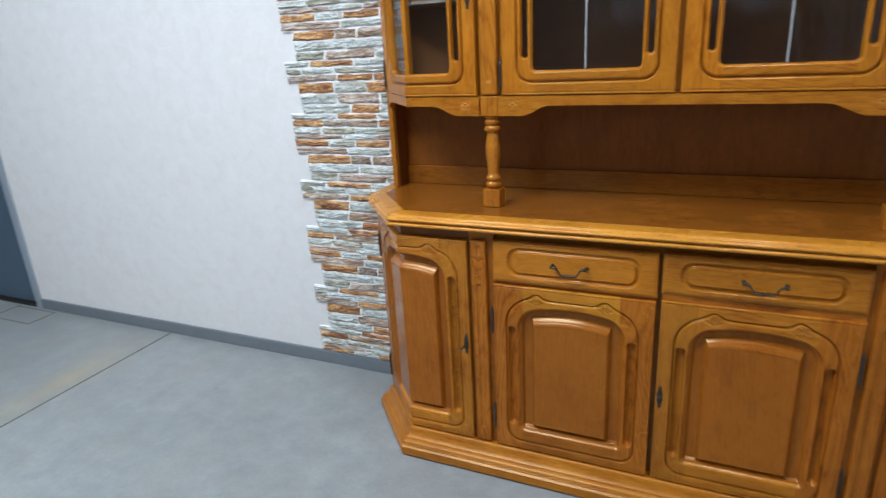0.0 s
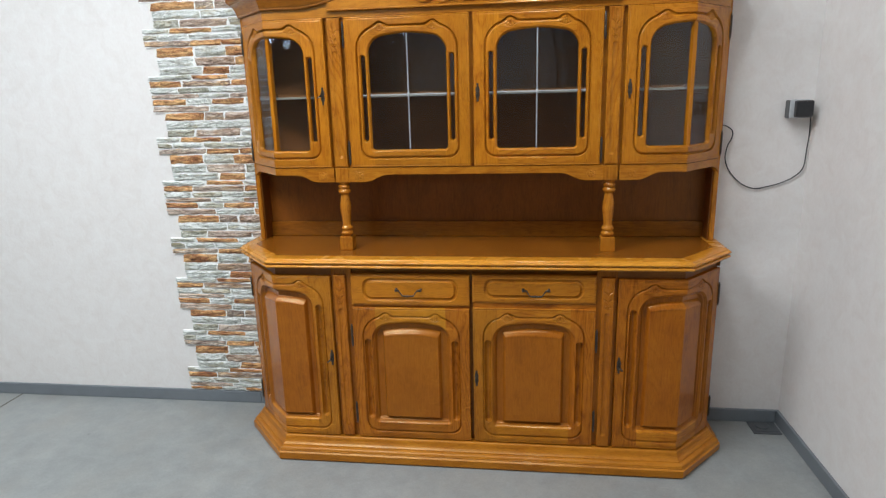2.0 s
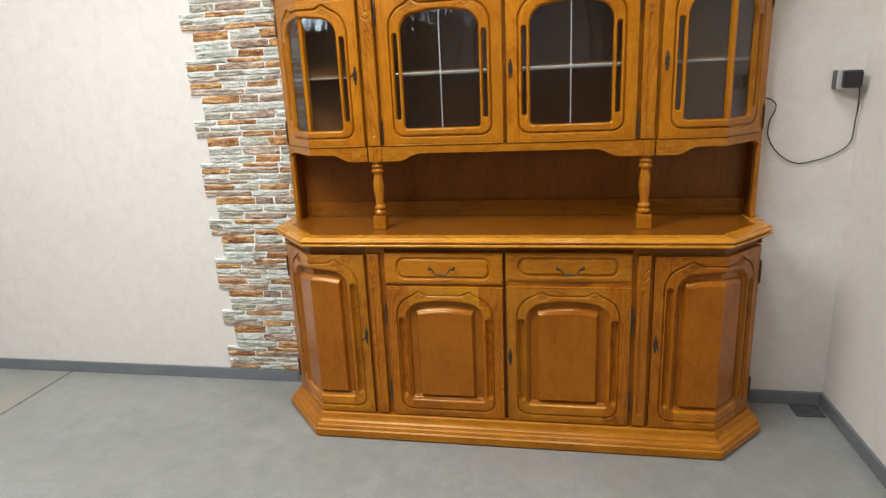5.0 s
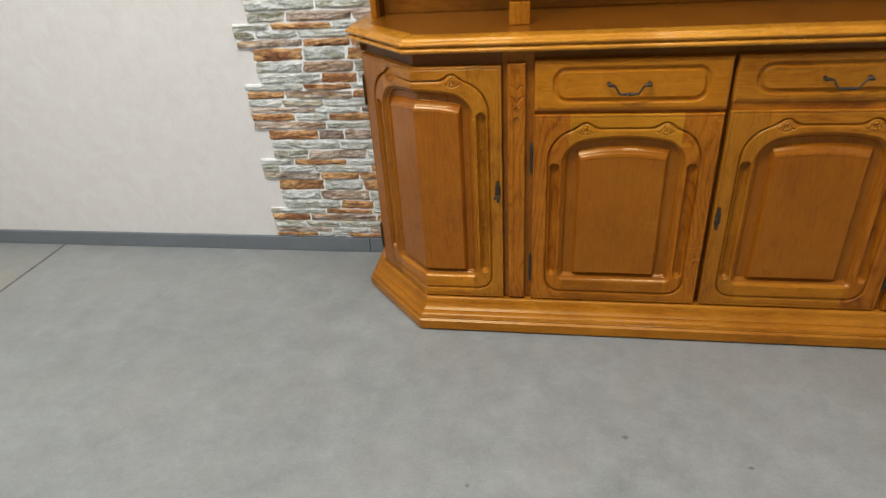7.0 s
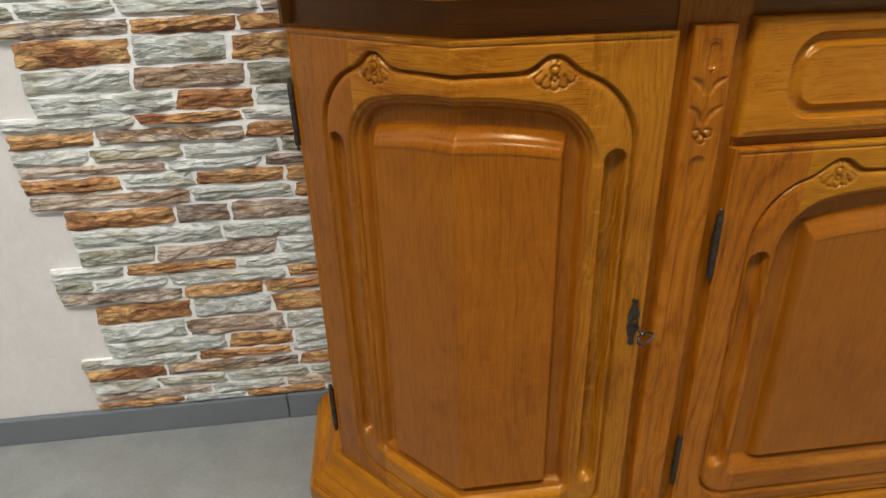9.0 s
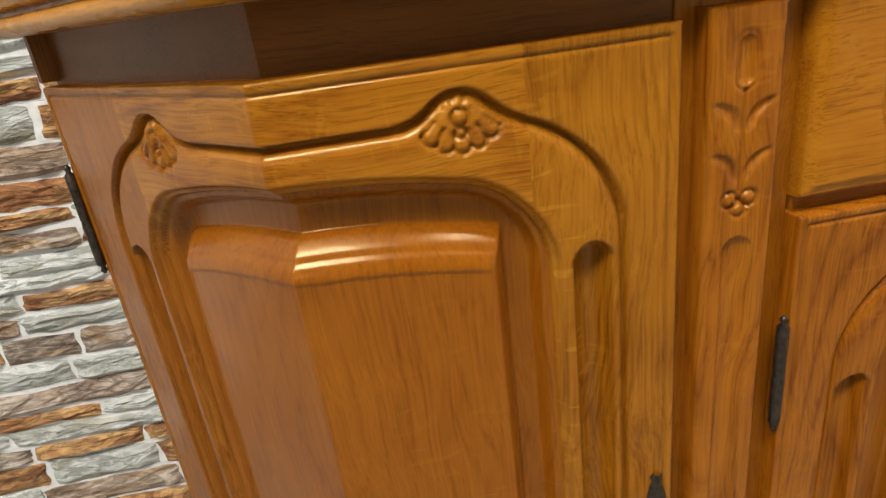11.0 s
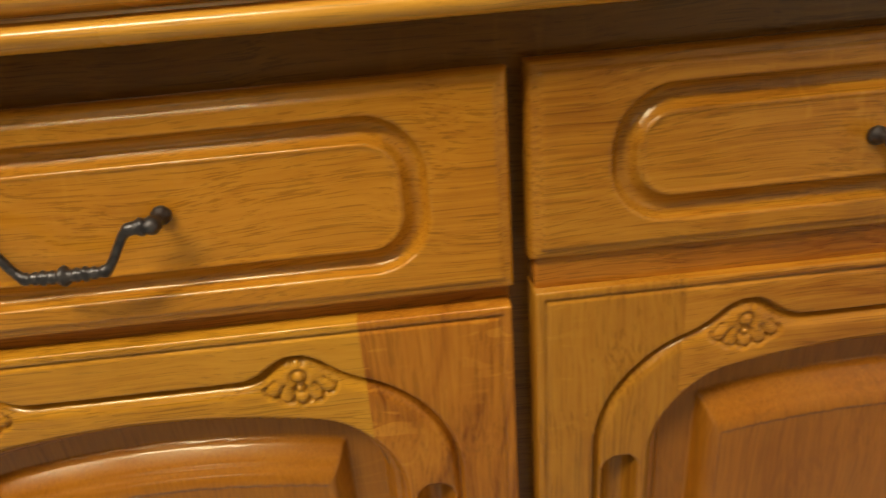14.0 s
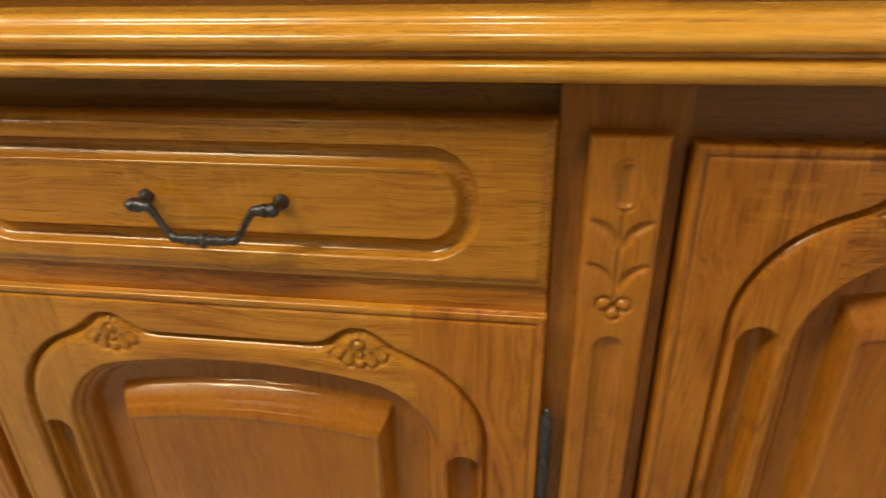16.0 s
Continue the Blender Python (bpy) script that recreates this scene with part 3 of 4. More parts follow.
# saw cut in the concrete, and the outline of a hatch by the door
cut = setting("floor_joint", box(-2.4115, -2.4035, FRONT_Y, WALL_Y - 0.014, -0.002, 0.0012), SEAM, "dark saw-cut joint across the concrete floor", "floor joint")
hatch = bmesh.new()
for x0, x1, y0, y1 in ((-3.62, -3.29, 0.24, 0.246), (-3.62, -3.29, 0.394, 0.4), (-3.62, -3.614, 0.246, 0.394), (-3.296, -3.29, 0.246, 0.394)):
    box(x0, x1, y0, y1, -0.002, 0.0012, into=hatch)
setting("hatch_outline", hatch, SEAM, "thin dark outline of a floor hatch by the door", "floor hatch")

# ---- stone cladding ----
# rows of one pattern unit from the top down: height, indent from the left line, stones (length, kind)
UNIT = 0.466
ROWS_OF_STONE = [
    (0.022, 0.0, ((0.218, "g"), (0.174, "o"), (0.15, "g"))),
    (0.030, 0.004, ((0.148, "o"), (0.244, "d"), (0.13, "o"))),
    (0.027, 0.002, ((0.133, "g"), (0.14, "v"), (0.17, "g"))),
    (0.021, 0.006, ((0.24, "b"), (0.155, "g"), (0.11, "d"))),
    (0.030, 0.006, ((0.163, "o"), (0.122, "g"), (0.152, "o"))),
    (0.030, 0.006, ((0.255, "b"), (0.185, "g"))),
    (0.038, 0.055, ((0.192, "o"), (0.09, "d"), (0.163, "b"))),
    (0.036, 0.056, ((0.24, "g"), (0.2, "g"))),
    (0.035, 0.058, ((0.13, "v"), (0.226, "b"))),
    (0.024, 0.0, ((0.126, "g"), (0.207, "o"), (0.163, "g"))),
    (0.026, 0.002, ((0.07, "v"), (0.14, "g"), (0.215, "g"))),
    (0.028, 0.004, ((0.218, "d"), (0.152, "o"), (0.133, "o"))),
    (0.044, 0.054, ((0.174, "o"), (0.148, "g"), (0.148, "o"))),
    (0.040, 0.055, ((0.167, "g"), (0.178, "b"))),
    (0.035, 0.058, ((0.215, "g"), (0.13, "o"), (0.148, "g"))),
]
STONE_LEFT, STONE_RIGHT, STONE_Y = -1.466, -0.66, WALL_Y
dice = random.Random(5)


def stone_mesh(length, height, seed):
    """A split stone lying along x with its back at y = 0, with ragged rims and slanting ledges."""
    def at(a, b, c=0.0):
        return noise.noise(Vector((a, b + seed * 3.1, seed * 1.7 + c)))

    nx, nz = max(6, min(15, round(length / 0.014))), 5
    verts, faces = [], []
    lean, slant = 0.008 * at(9.3, 2.2), 0.014 * at(4.1, 7.7)
    tilt, run = 0.006 * at(1.7, 5.5), 55 * at(6.1, 0.4)
    pinch = [max(0.0, 0.5 * at(2.3 * k, 8.8)) for k in range(4)]
    for i in range(nx + 1):
        for k in range(nz + 1):
            a, b = i / nx, k / nz
            rim = i in (0, nx) or k in (0, nz)
            x, z = a * length, b * height
            # worn corners
            end = max(0.0, 1 - min(a, 1 - a) * length / 0.022) ** 2
            corner = pinch[(0 if a < 0.5 else 1) + (0 if b < 0.5 else 2)]
            z += (0.5 - b) * height * (0.05 + 0.6 * corner) * end
            x += slant * (b - 0.5) + 0.0045 * at(b * 3, a + 3) + (0 if rim else 0.003 * at(a * 9, b * 5, 2))
            z += (0.0042 * at(x * 26, b * 4, 7) + 0.0018 * at(x * 85, b * 4, 3) if rim else 0.003 * at(x * 30, b * 2, 5)) + lean * (a - 0.5) * (1 if k else 0.4)
            fold = 1 - abs(2 * at(x * 16 + b * 1.6, x * run + b * 2.4, 11))
            chip = 0.0032 if at(x * 34 + b * 2.0, b * 2.2, 17) > 0.12 else 0.0
            y = -0.0035 - 0.003 * abs(at(x * 60, b, 4)) if rim else -0.0065 - 0.0042 * max(0.0, fold) ** 1.5 - 0.7 * chip - tilt * (b - 0.5) * 2
            verts.append((x, min(y, -0.002), z))
    back = len(verts)
    ring = [i * (nz + 1) for i in range(nx + 1)] + [nx * (nz + 1) + k for k in range(1, nz + 1)] + [i * (nz + 1) + nz for i in range(nx - 1, -1, -1)] + [k for k in range(nz - 1, 0, -1)]
    verts += [(verts[q][0], 0.0, verts[q][2]) for q in ring]
    for i in range(nx):
        for k in range(nz):
            a = i * (nz + 1) + k
            faces.append((a, a + nz + 1, a + nz + 2, a + 1))
    for n, q in enumerate(ring):
        m = (n + 1) % len(ring)
        faces.append((ring[m], q, back + n, back + m))
    mesh = bpy.data.meshes.new("stone")
    mesh.from_pydata(verts, [], faces)
    return mesh


def stone_cladding():
    base = bmesh.new()
    top = 0.181 + 4 * UNIT
    count = 0
    pieces = []
    for unit in range(5):
        z = 0.181 + unit * UNIT
        for row, (h, indent, stones) in enumerate(ROWS_OF_STONE):
            z1, z0 = z, z - h
            z = z0
            if z1 < 0.075 or z1 > 2.25:
                continue
            z0 = max(z0, 0.062)
            x = STONE_LEFT + indent
            box(x + 0.004, STONE_RIGHT, STONE_Y - 0.007, STONE_Y, z0 + 0.0002, z1 - 0.0002, into=base)
            line = [(l * dice.uniform(0.93, 1.07), k) for l, k in stones]
            while sum(l for l, _ in line) < STONE_RIGHT - x:
                line.append((dice.uniform(0.11, 0.22), dice.choice("googbdvg")))
            for n, (length, kind) in enumerate(line):
                if x + 0.03 > STONE_RIGHT:
                    break
                pieces.append((x + 0.003, z0 + 0.0028, min(length, STONE_RIGHT - x) - 0.006, z1 - z0 - 0.0054, kind, (row, n, unit)))
                x += length
    clad = part("stone_cladding", base, GROUT, None)
    tagged(clad, "strip of split-stone cladding in grey, ochre and brown with pale grout", "stone cladding", "", "structure")
    shared = {}
    for x, z, length, height, kind, (row, n, unit) in pieces:
        key = (row, n, kind, round(length, 2), round(height, 4))
        if key not in shared:
            shared[key] = own(stone_mesh(length, height, len(shared)), STONES[kind])
        ob = new("stone", shared[key])
        ob.location = (x, STONE_Y - 0.004, z)
        ob.parent = clad
    return clad


# ---- the dresser: common sizes ----
FOLD, SIDE_X, RIGHT_SIDE = 0.787, 0.975, 0.956
LOW = [(-SIDE_X, WALL_Y - 0.018), (-SIDE_X, CANT * (SIDE_X - FOLD)), (-FOLD, 0.0), (FOLD, 0.0), (RIGHT_SIDE, CANT * (RIGHT_SIDE - FOLD)), (RIGHT_SIDE, WALL_Y - 0.018)]
FACES = [(0, 1, (0, 1, 0)), (1, 2, (1, -1, 0)), (2, 3, (1, 0, 0)), (3, 4, (1, 1, 0)), (4, 5, (0, 1, 0))]


def inset(path, d):
    return [(p[0] + outward(path, i).x * -d, p[1] + outward(path, i).y * -d) for i, p in enumerate(path)]


def key_plate(x, y, z, parent, key=False, side=1):
    """An iron escutcheon with a knuckle in the middle, sometimes with its key."""
    bm = bmesh.new()
    shape = ((0.003, -0.033), (0.005, -0.03), (0.0032, -0.026), (0.006, -0.017), (0.0082, -0.009), (0.0066, 0.0), (0.0082, 0.009), (0.006, 0.017), (0.0032, 0.026), (0.005, 0.03), (0.003, 0.033))
    rows = []
    for w, dz in shape:
        rows.append([bm.verts.new((x + f * w, y - d, z + dz)) for f, d in ((-1, 0.0), (-0.7, 0.0022), (0, 0.0032), (0.7, 0.0022), (1, 0.0))])
    for a, b in zip(rows, rows[1:]):
        for k in range(4):
            bm.faces.new((a[k], a[k + 1], b[k + 1], b[k]))
    plate = part("key_plate", bm, IRON, parent, "dark iron key plate", smooth=True)
    part("keyhole_boss", tube([(x, y - 0.002, z), (x, y - 0.005, z), (x, y - 0.0075, z), (x, y - 0.008, z)], (0.0052, 0.0052, 0.004, 0.001), 12), IRON, plate)
    if key:
        bow = bmesh.new()
        tube([(x, y - 0.006, z), (x, y - 0.03, z)], 0.0022, 8, bow)
        tube([(x + 0.0085 * math.sin(a) * side, y - 0.037 + 0.008 * math.cos(a), z + 0.006 * math.sin(a)) for a in [k * math.pi / 6 for k in range(13)]], 0.0018, 6, bow)
        part("key", bow, IRON, plate, "small dark iron key in the lock", smooth=True)
    return plate


def hinge(x, y, z, parent, half=0.042):
    prof = [(0.001, -half - 0.006), (0.003, -half - 0.003), (0.0018, -half), (0.0042, -half + 0.003), (0.0042, -0.001), (0.0036, 0.0), (0.0042, 0.001), (0.0042, half - 0.003), (0.0018, half), (0.003, half + 0.003), (0.001, half + 0.006)]
    part("hinge", lathe([(r, z + dz) for r, dz in prof], x, y, 10), IRON, parent, "slim dark iron pin hinge", smooth=True)


def bail_handle(x, y, z, parent):
    """A drooping iron drawer pull between two bosses."""
    pts, rad = [], []
    for k in range(81):
        u = k / 40 - 1
        a = abs(u)
        drop = -0.021 * (1 - float(ease(np.array(a), 0.40, 0.80)))
        out = 0.016 + 0.005 * (1 - a * a)
        pts.append((x + 0.0478 * u, y - out, z + drop))
        swell = sum(b * math.exp(-(((a - at) / w) ** 2)) for at, b, w in ((0.0, 0.0034, 0.055), (0.13, 0.0016, 0.035), (0.22, 0.0020, 0.03), (0.31, 0.0014, 0.03), (0.42, 0.0012, 0.04), (0.78, 0.0012, 0.05), (0.9, 0.0026, 0.06)))
        rad.append(0.0024 + swell)
    pull = part("handle", tube(pts, rad, 10), IRON, parent, "drooping dark iron drawer pull", smooth=True)
    for side in (-1, 1):
        bx = x + side * 0.0478
        part("boss", tube([(bx, y, z), (bx, y - 0.003, z), (bx, y - 0.005, z), (bx, y - 0.011, z), (bx, y - 0.014, z), (bx, y - 0.018, z), (bx, y - 0.0215, z)], (0.0052, 0.0052, 0.003, 0.003, 0.0047, 0.0047, 0.0018), 14), IRON, pull, smooth=True)


def split_door(parent, us, vs, H, place, flip, joints, rails, gap, inner, mats, back):
    """A framed door from one height field: stiles, rails and panel as parts of their own under the door."""
    cu, cv = (us[1:] + us[:-1]) / 2, (vs[1:] + vs[:-1]) / 2
    CU, CV = np.meshgrid(cu, cv, indexing="ij")
    hole = gap(CU, CV)
    panel = inner(CU, CV) & ~hole if inner else np.zeros_like(hole)
    door_ob = back(parent)
    left, right = CU < joints[0], CU > joints[1]
    middle = ~left & ~right & ~hole & ~panel
    up = CV > (rails[0] + rails[1]) / 2
    for name, cells, mat, along in (("stile", left & ~hole & ~panel, mats[0], "z"), ("stile", right & ~hole & ~panel, mats[1], "z"),
                                    ("rail", middle & up, mats[2], "x"), ("rail", middle & ~up, mats[3], "x"), ("panel", panel, mats[4], "z")):
        if cells.any():
            part(name, relief(name, us, vs, H, place, cells, along, flip), mat, door_ob, smooth=True)
    return door_ob


def frame_height(U, V, us, vs, c, line, opening, slots, shells, panel=None):
    """The carved height of a door. line and opening: half width, bottom, top; slots: offset, bottom, top; shells: offset, height."""
    hw, z0, z1 = line
    d1 = rounded(U, V, c, (z0 + z1) / 2, hw, (z1 - z0) / 2, 0.088, 0.045)
    for side in (-1, 1):
        d1 = smooth_union(d1, np.hypot(U - c - side * shells[0], V - shells[1] - 0.003) - 0.0148, 0.026)
    hw, z0, z1 = opening
    arch = V + 1.0 * (U - c) ** 2 * (V > (z0 + z1) / 2)
    d2 = rounded(U, arch, c, (z0 + z1) / 2, hw, (z1 - z0) / 2, 0.05, 0.014)
    H = line_cut(d1, 0.0092, 0.0095) if panel else line_cut(d1, 0.0115, 0.008, 0.0044)
    for side in (-1, 1):
        H = H + rosette(U, V, c + side * shells[0], shells[1] + 0.001)
    wide = 0.0126 if panel else 0.0106
    ds = np.minimum(capsule(U, V, c - slots[0], slots[1], slots[2], wide), capsule(U, V, c + slots[0], slots[1], slots[2], wide))
    if panel:
        H = H + flute(ds, wide, 0.018)
        # stepped cove down to the field
        step = -0.005 * ease(-d2, -0.0035, 0.0005) - 0.006 * ease(-d2, 0.0015, 0.004) - 0.0112 * ease(-d2, 0.006, 0.0145)
        hw, z0, z1 = panel
        arch = V + 0.9 * (U - c) ** 2 * (V > (z0 + z1) / 2)
        side, high, low = hw - np.abs(U - c), z1 - arch, V - z0
        d3 = np.minimum(np.minimum(side, high), low)
        t = np.clip(np.minimum(np.minimum(side / 0.012, high / 0.026), low / 0.014), 0, 1)
        rise = 0.0025 * ease(d3, 0.0, 0.0018) + 0.0172 * np.sin(t * math.pi / 2) - 0.0012 * ease(t, 0.985, 1.0) - 0.0008 * np.exp(-(((t - 0.52) / 0.07) ** 2))
        H = np.where(d2 < 0.004, step + rise, H)
    else:
        H = np.where(d2 < 0.004, -0.003 * ease(-d2, -0.004, 0.0) - 0.013 * ease(-d2, 0.0, 0.0035), H)
        H = np.where(ds < 0.0015, np.minimum(H, -0.013 * ease(-ds, -0.0015, 0.0025)), H)
    # small quirk round the outer edge
    rim = np.minimum(np.minimum(U - us[0], us[-1] - U), np.minimum(V - vs[0], vs[-1] - V))
    H = H + edge_round(U, V, us, vs, 0.0013, 0.0245 if panel else 0.016) - 0.0024 * np.exp(-(((rim - 0.0066) / 0.0009) ** 2))
    return H, d2, ds


# ---- sideboard: the lower part of the dresser ----
LOW_Y = -0.006
sideboard = thing("sideboard", (0, 0.2, 0), "honey-coloured carved oak sideboard with canted corner doors and two drawers", "sideboard")
body_plan = inset(LOW, 0.024)
# darker wood stands in for the little light that reaches the gaps
part("carcass", prism([*body_plan], 0.085, 0.829), OAK_CORNICE_SHADE, sideboard, "oak carcass behind the doors, darkened for shade", "x")
# recessed friezes between the corner doors and the worktop, each with a thin end stile
face_plan, core_plan = inset(LOW, 0.011), inset(LOW, 0.04)
for end, bend, x, side in ((1, 2, -0.5535, 0), (4, 3, 0.5425, 5)):
    # shade under the worktop is put into the frieze's darker oak
    part("frieze", prism([face_plan[side], face_plan[end], face_plan[bend], (x, 0.011), (x, 0.04), core_plan[bend], core_plan[end], core_plan[side]], 0.786, 0.829), OAK_DARK_SHADE, sideboard, "recessed oak frieze darkened for shade under the worktop", "x")
    a, b = Vector(LOW[end]), Vector(face_plan[end])
    along = (Vector(LOW[bend]) - a).normalized() * 0.006
    # dark colour stands in for the stile's shaded inner face
    part("end_stile", prism([a, a + along, b + along, b], 0.7945, 0.829), OAK_DARK_SHADE, sideboard, "thin oak end stile, darkened for shade", "z")

plinth = [(-0.03, 0.0), (0.045, 0.0), (0.049, 0.004), (0.053, 0.009), (0.053, 0.036), (0.0465, 0.041), (0.047, 0.045), (0.0455, 0.046), (0.0455, 0.0485), (0.042, 0.053), (0.036, 0.057),
          (0.029, 0.059), (0.0285, 0.062), (0.022, 0.067), (0.016, 0.075), (0.0135, 0.083), (0.0125, 0.089), (0.009, 0.094), (0.006, 0.096), (-0.03, 0.096)]
def arc(cx, cz, rx, rz, a0, a1, n=6):
    """Points of a moulding's round, in degrees from straight out, going up."""
    return [(cx + rx * math.cos(radians(a0 + (a1 - a0) * k / n)), cz + rz * math.sin(radians(a0 + (a1 - a0) * k / n))) for k in range(n + 1)]


top_edge = [(-0.03, 0.829), (0.017, 0.829), *arc(0.0235, 0.8355, 0.0085, 0.0063, -80, 85, 8), (0.0215, 0.8424), (0.0212, 0.8444), *arc(0.0200, 0.8516, 0.0135, 0.0070, -75, 62, 8), (0.0242, 0.8590), (0.0236, 0.8604),
            *arc(0.0145, 0.8604, 0.009, 0.0046, 5, 88, 4), (-0.03, 0.8650)]
for i, j, along in FACES:
    part("plinth", moulding(LOW, i, j, plinth), OAK_PLINTH, sideboard, "moulded oak plinth", along, "edges")
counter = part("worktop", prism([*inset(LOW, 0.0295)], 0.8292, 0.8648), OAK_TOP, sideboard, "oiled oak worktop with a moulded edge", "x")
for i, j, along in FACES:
    # brightened in colour for the light that falls on the beads
    part("edge_moulding", moulding(LOW, i, j, top_edge), OAK_EDGE_LIT, counter, "", along, "edges")


def small_door(x, top, mats, key_side):
    """A framed and panelled door below a drawer, its middle at x."""
    w = 0.2315
    us = axis(x - w, 0.00135, x + w)
    us = np.sort(np.append(us, [x - 0.139, x + 0.139]))
    vs = axis(0.102, 0.0022, 0.215, 0.006, 0.47, 0.0013, top)
    U, V = np.meshgrid(us, vs, indexing="ij")
    H, d2, ds = frame_height(U, V, us, vs, x, (0.1945, 0.127, top - 0.0335), (0.1545, 0.172, top - 0.058), (0.1745, 0.188, top - 0.131), (0.0985, top - 0.0375), (0.1165, 0.186, top - 0.089))
    nothing = lambda a, b: np.zeros_like(a, bool)
    mid = (0.172 + top - 0.058) / 2
    inside = lambda a, b: rounded(a, b + 1.0 * (a - x) ** 2 * (b > mid), x, mid, 0.1545, mid - 0.172, 0.05, 0.014) < -0.003
    back = lambda p: part("door", box(x - w + 0.002, x + w - 0.002, 0.0185, 0.0225, 0.104, top - 0.002), OAK, p, "carved oak door with a raised arched panel")
    ob = split_door(sideboard, us, vs, H, flat_front(LOW_Y), False, (x - 0.139, x + 0.139), (0.102, top), nothing, inside, mats, back)
    for z in (0.547, 0.21):
        hinge(x - key_side * (w + 0.0045), -0.006, z, ob)
    return ob


def drawer(x, z0, z1, wood, pull, drop=0.0):
    w = 0.2325
    us, vs = axis(x - w, 0.0018, x + w), axis(z0, 0.0013, z1)
    U, V = np.meshgrid(us, vs, indexing="ij")
    d = rounded(U, V, x, (z0 + z1) / 2 + 0.001, 0.1865, (z1 - z0) / 2 - 0.018, 0.035)
    H = channel(d, 0.0150, 0.0082) - 0.0010 * ease(-d, 0.0160, 0.0172) + edge_round(U, V, us, vs, 0.0045) - 0.002 * ease(np.minimum(np.minimum(U - us[0], us[-1] - U), np.minimum(V - z0, z1 - V)), 0.0078, 0.006)
    cells = np.ones((len(us) - 1, len(vs) - 1), bool)
    ob = part("drawer", relief("drawer", us, vs, H, flat_front(LOW_Y), cells, "x"), wood, sideboard, "oak drawer front with a rounded moulded field", smooth=True)
    bail_handle(x + pull, LOW_Y + 0.001, z1 - 0.0565 - drop, ob)
    return ob


def corner_door(flip, mats, key, lo, hi, c):
    """A canted door folded at u = 0; lo and hi are its ends, c the middle of its carving."""
    place = folded_front(FOLD + 0.0025, LOW_Y)
    if flip:
        place = mirrored(place)
    us = axis(lo, 0.00135, 0.0, 0.00135, hi)
    us = np.sort(np.append(us, [c - 0.144, c + 0.144]))
    vs = axis(0.102, 0.0022, 0.215, 0.006, 0.6, 0.0013, 0.792)
    U, V = np.meshgrid(us, vs, indexing="ij")
    H, d2, ds = frame_height(U, V, us, vs, c, (0.2025, 0.127, 0.7595), (0.157, 0.172, 0.734), (0.1795, 0.188, 0.673), (0.107, 0.756), (0.128, 0.186, 0.7025))
    nothing = lambda a, b: np.zeros_like(a, bool)
    inside = lambda a, b: rounded(a, b + 1.0 * (a - c) ** 2 * (b > 0.454), c, 0.453, 0.157, 0.281, 0.05, 0.014) < -0.003
    s = -1 if flip else 1

    def back(p):
        a, b, t, deep = 0.0188, 0.0225, math.tan(math.pi / 8), -lo * 0.707 - 0.006
        pts = [(-FOLD + hi - 0.0035, a), (-FOLD + a * t, a), (-FOLD + a * t - deep, a + CANT * deep), (-FOLD + b * t - deep, b + CANT * deep), (-FOLD + b * t, b), (-FOLD + hi - 0.0035, b)]
        return part("door", prism([(a * s, b) for a, b in pts], 0.104, 0.79), OAK, p, "canted oak door folded over the corner with a raised panel")

    ob = split_door(sideboard, us, vs, H, place, flip, (c - 0.144, c + 0.144), (0.102, 0.792), nothing, inside, mats, back)
    key_plate(s * (-FOLD + hi - 0.015), LOW_Y - 0.0005, 0.451, ob, key, s)
    for z in (0.684, 0.20):
        hinge(s * (-FOLD + lo * 0.707 - 0.0053), -lo * 0.707 * CANT - 0.006, z, ob)
    return ob


def pilaster(parent, x0, x1, y, z0, z1, carve, groove, wood):
    c = (x0 + x1) / 2
    us, vs = axis(x0, 0.0011, x1), axis(z0, 0.004, groove[1] - 0.02, 0.0011, z1)
    U, V = np.meshgrid(us, vs, indexing="ij")
    H = edge_round(U, V, us, vs, 0.004, 0.0175) + leaf_carving(U, V, c, *carve) + flute(capsule(U, V, c, groove[0], groove[1], 0.0098), 0.0098, 0.0045)
    cells = np.ones((len(us) - 1, len(vs) - 1), bool)
    part("pilaster", relief("pilaster", us, vs, H, flat_front(y), cells, "z"), wood, parent, "narrow oak pilaster carved with leaves", smooth=True)


drawer(-0.2410, 0.6755, 0.802, OAK_DRAWER, -0.0035, 0.003)
drawer(0.2335, 0.691, 0.8045, OAK_UP, 0.009)
for x0, x1, y, z0, z1 in ((-0.4725, -0.010, 0.007, 0.655, 0.685), (0.004, 0.466, 0.001, 0.66, 0.70)):
    part("rail", box(x0, x1, y, 0.024, z0, z1, 0.002), OAK, sideboard, "oak rail between drawer and door", "x")
pale_top = (OAK, OAK_FLECK, OAK_STRAW, OAK, OAK_PANEL)
small_door(-0.2425, 0.6645, pale_top, 1)
door_b = small_door(0.2345, 0.671, (OAK_UP, OAK, OAK_UP, OAK_PALE, OAK_PANEL), -1)
key_plate(0.0145, LOW_Y - 0.0005, 0.379, door_b)
corner_door(False, (OAK, OAK_FIGURED, OAK_UP, OAK_PALE, OAK_PANEL), True, -0.252, 0.2335, 0.0)
corner_door(True, (OAK, OAK, OAK, OAK_PALE, OAK_PANEL), True, -0.230, 0.2445, 0.0085)
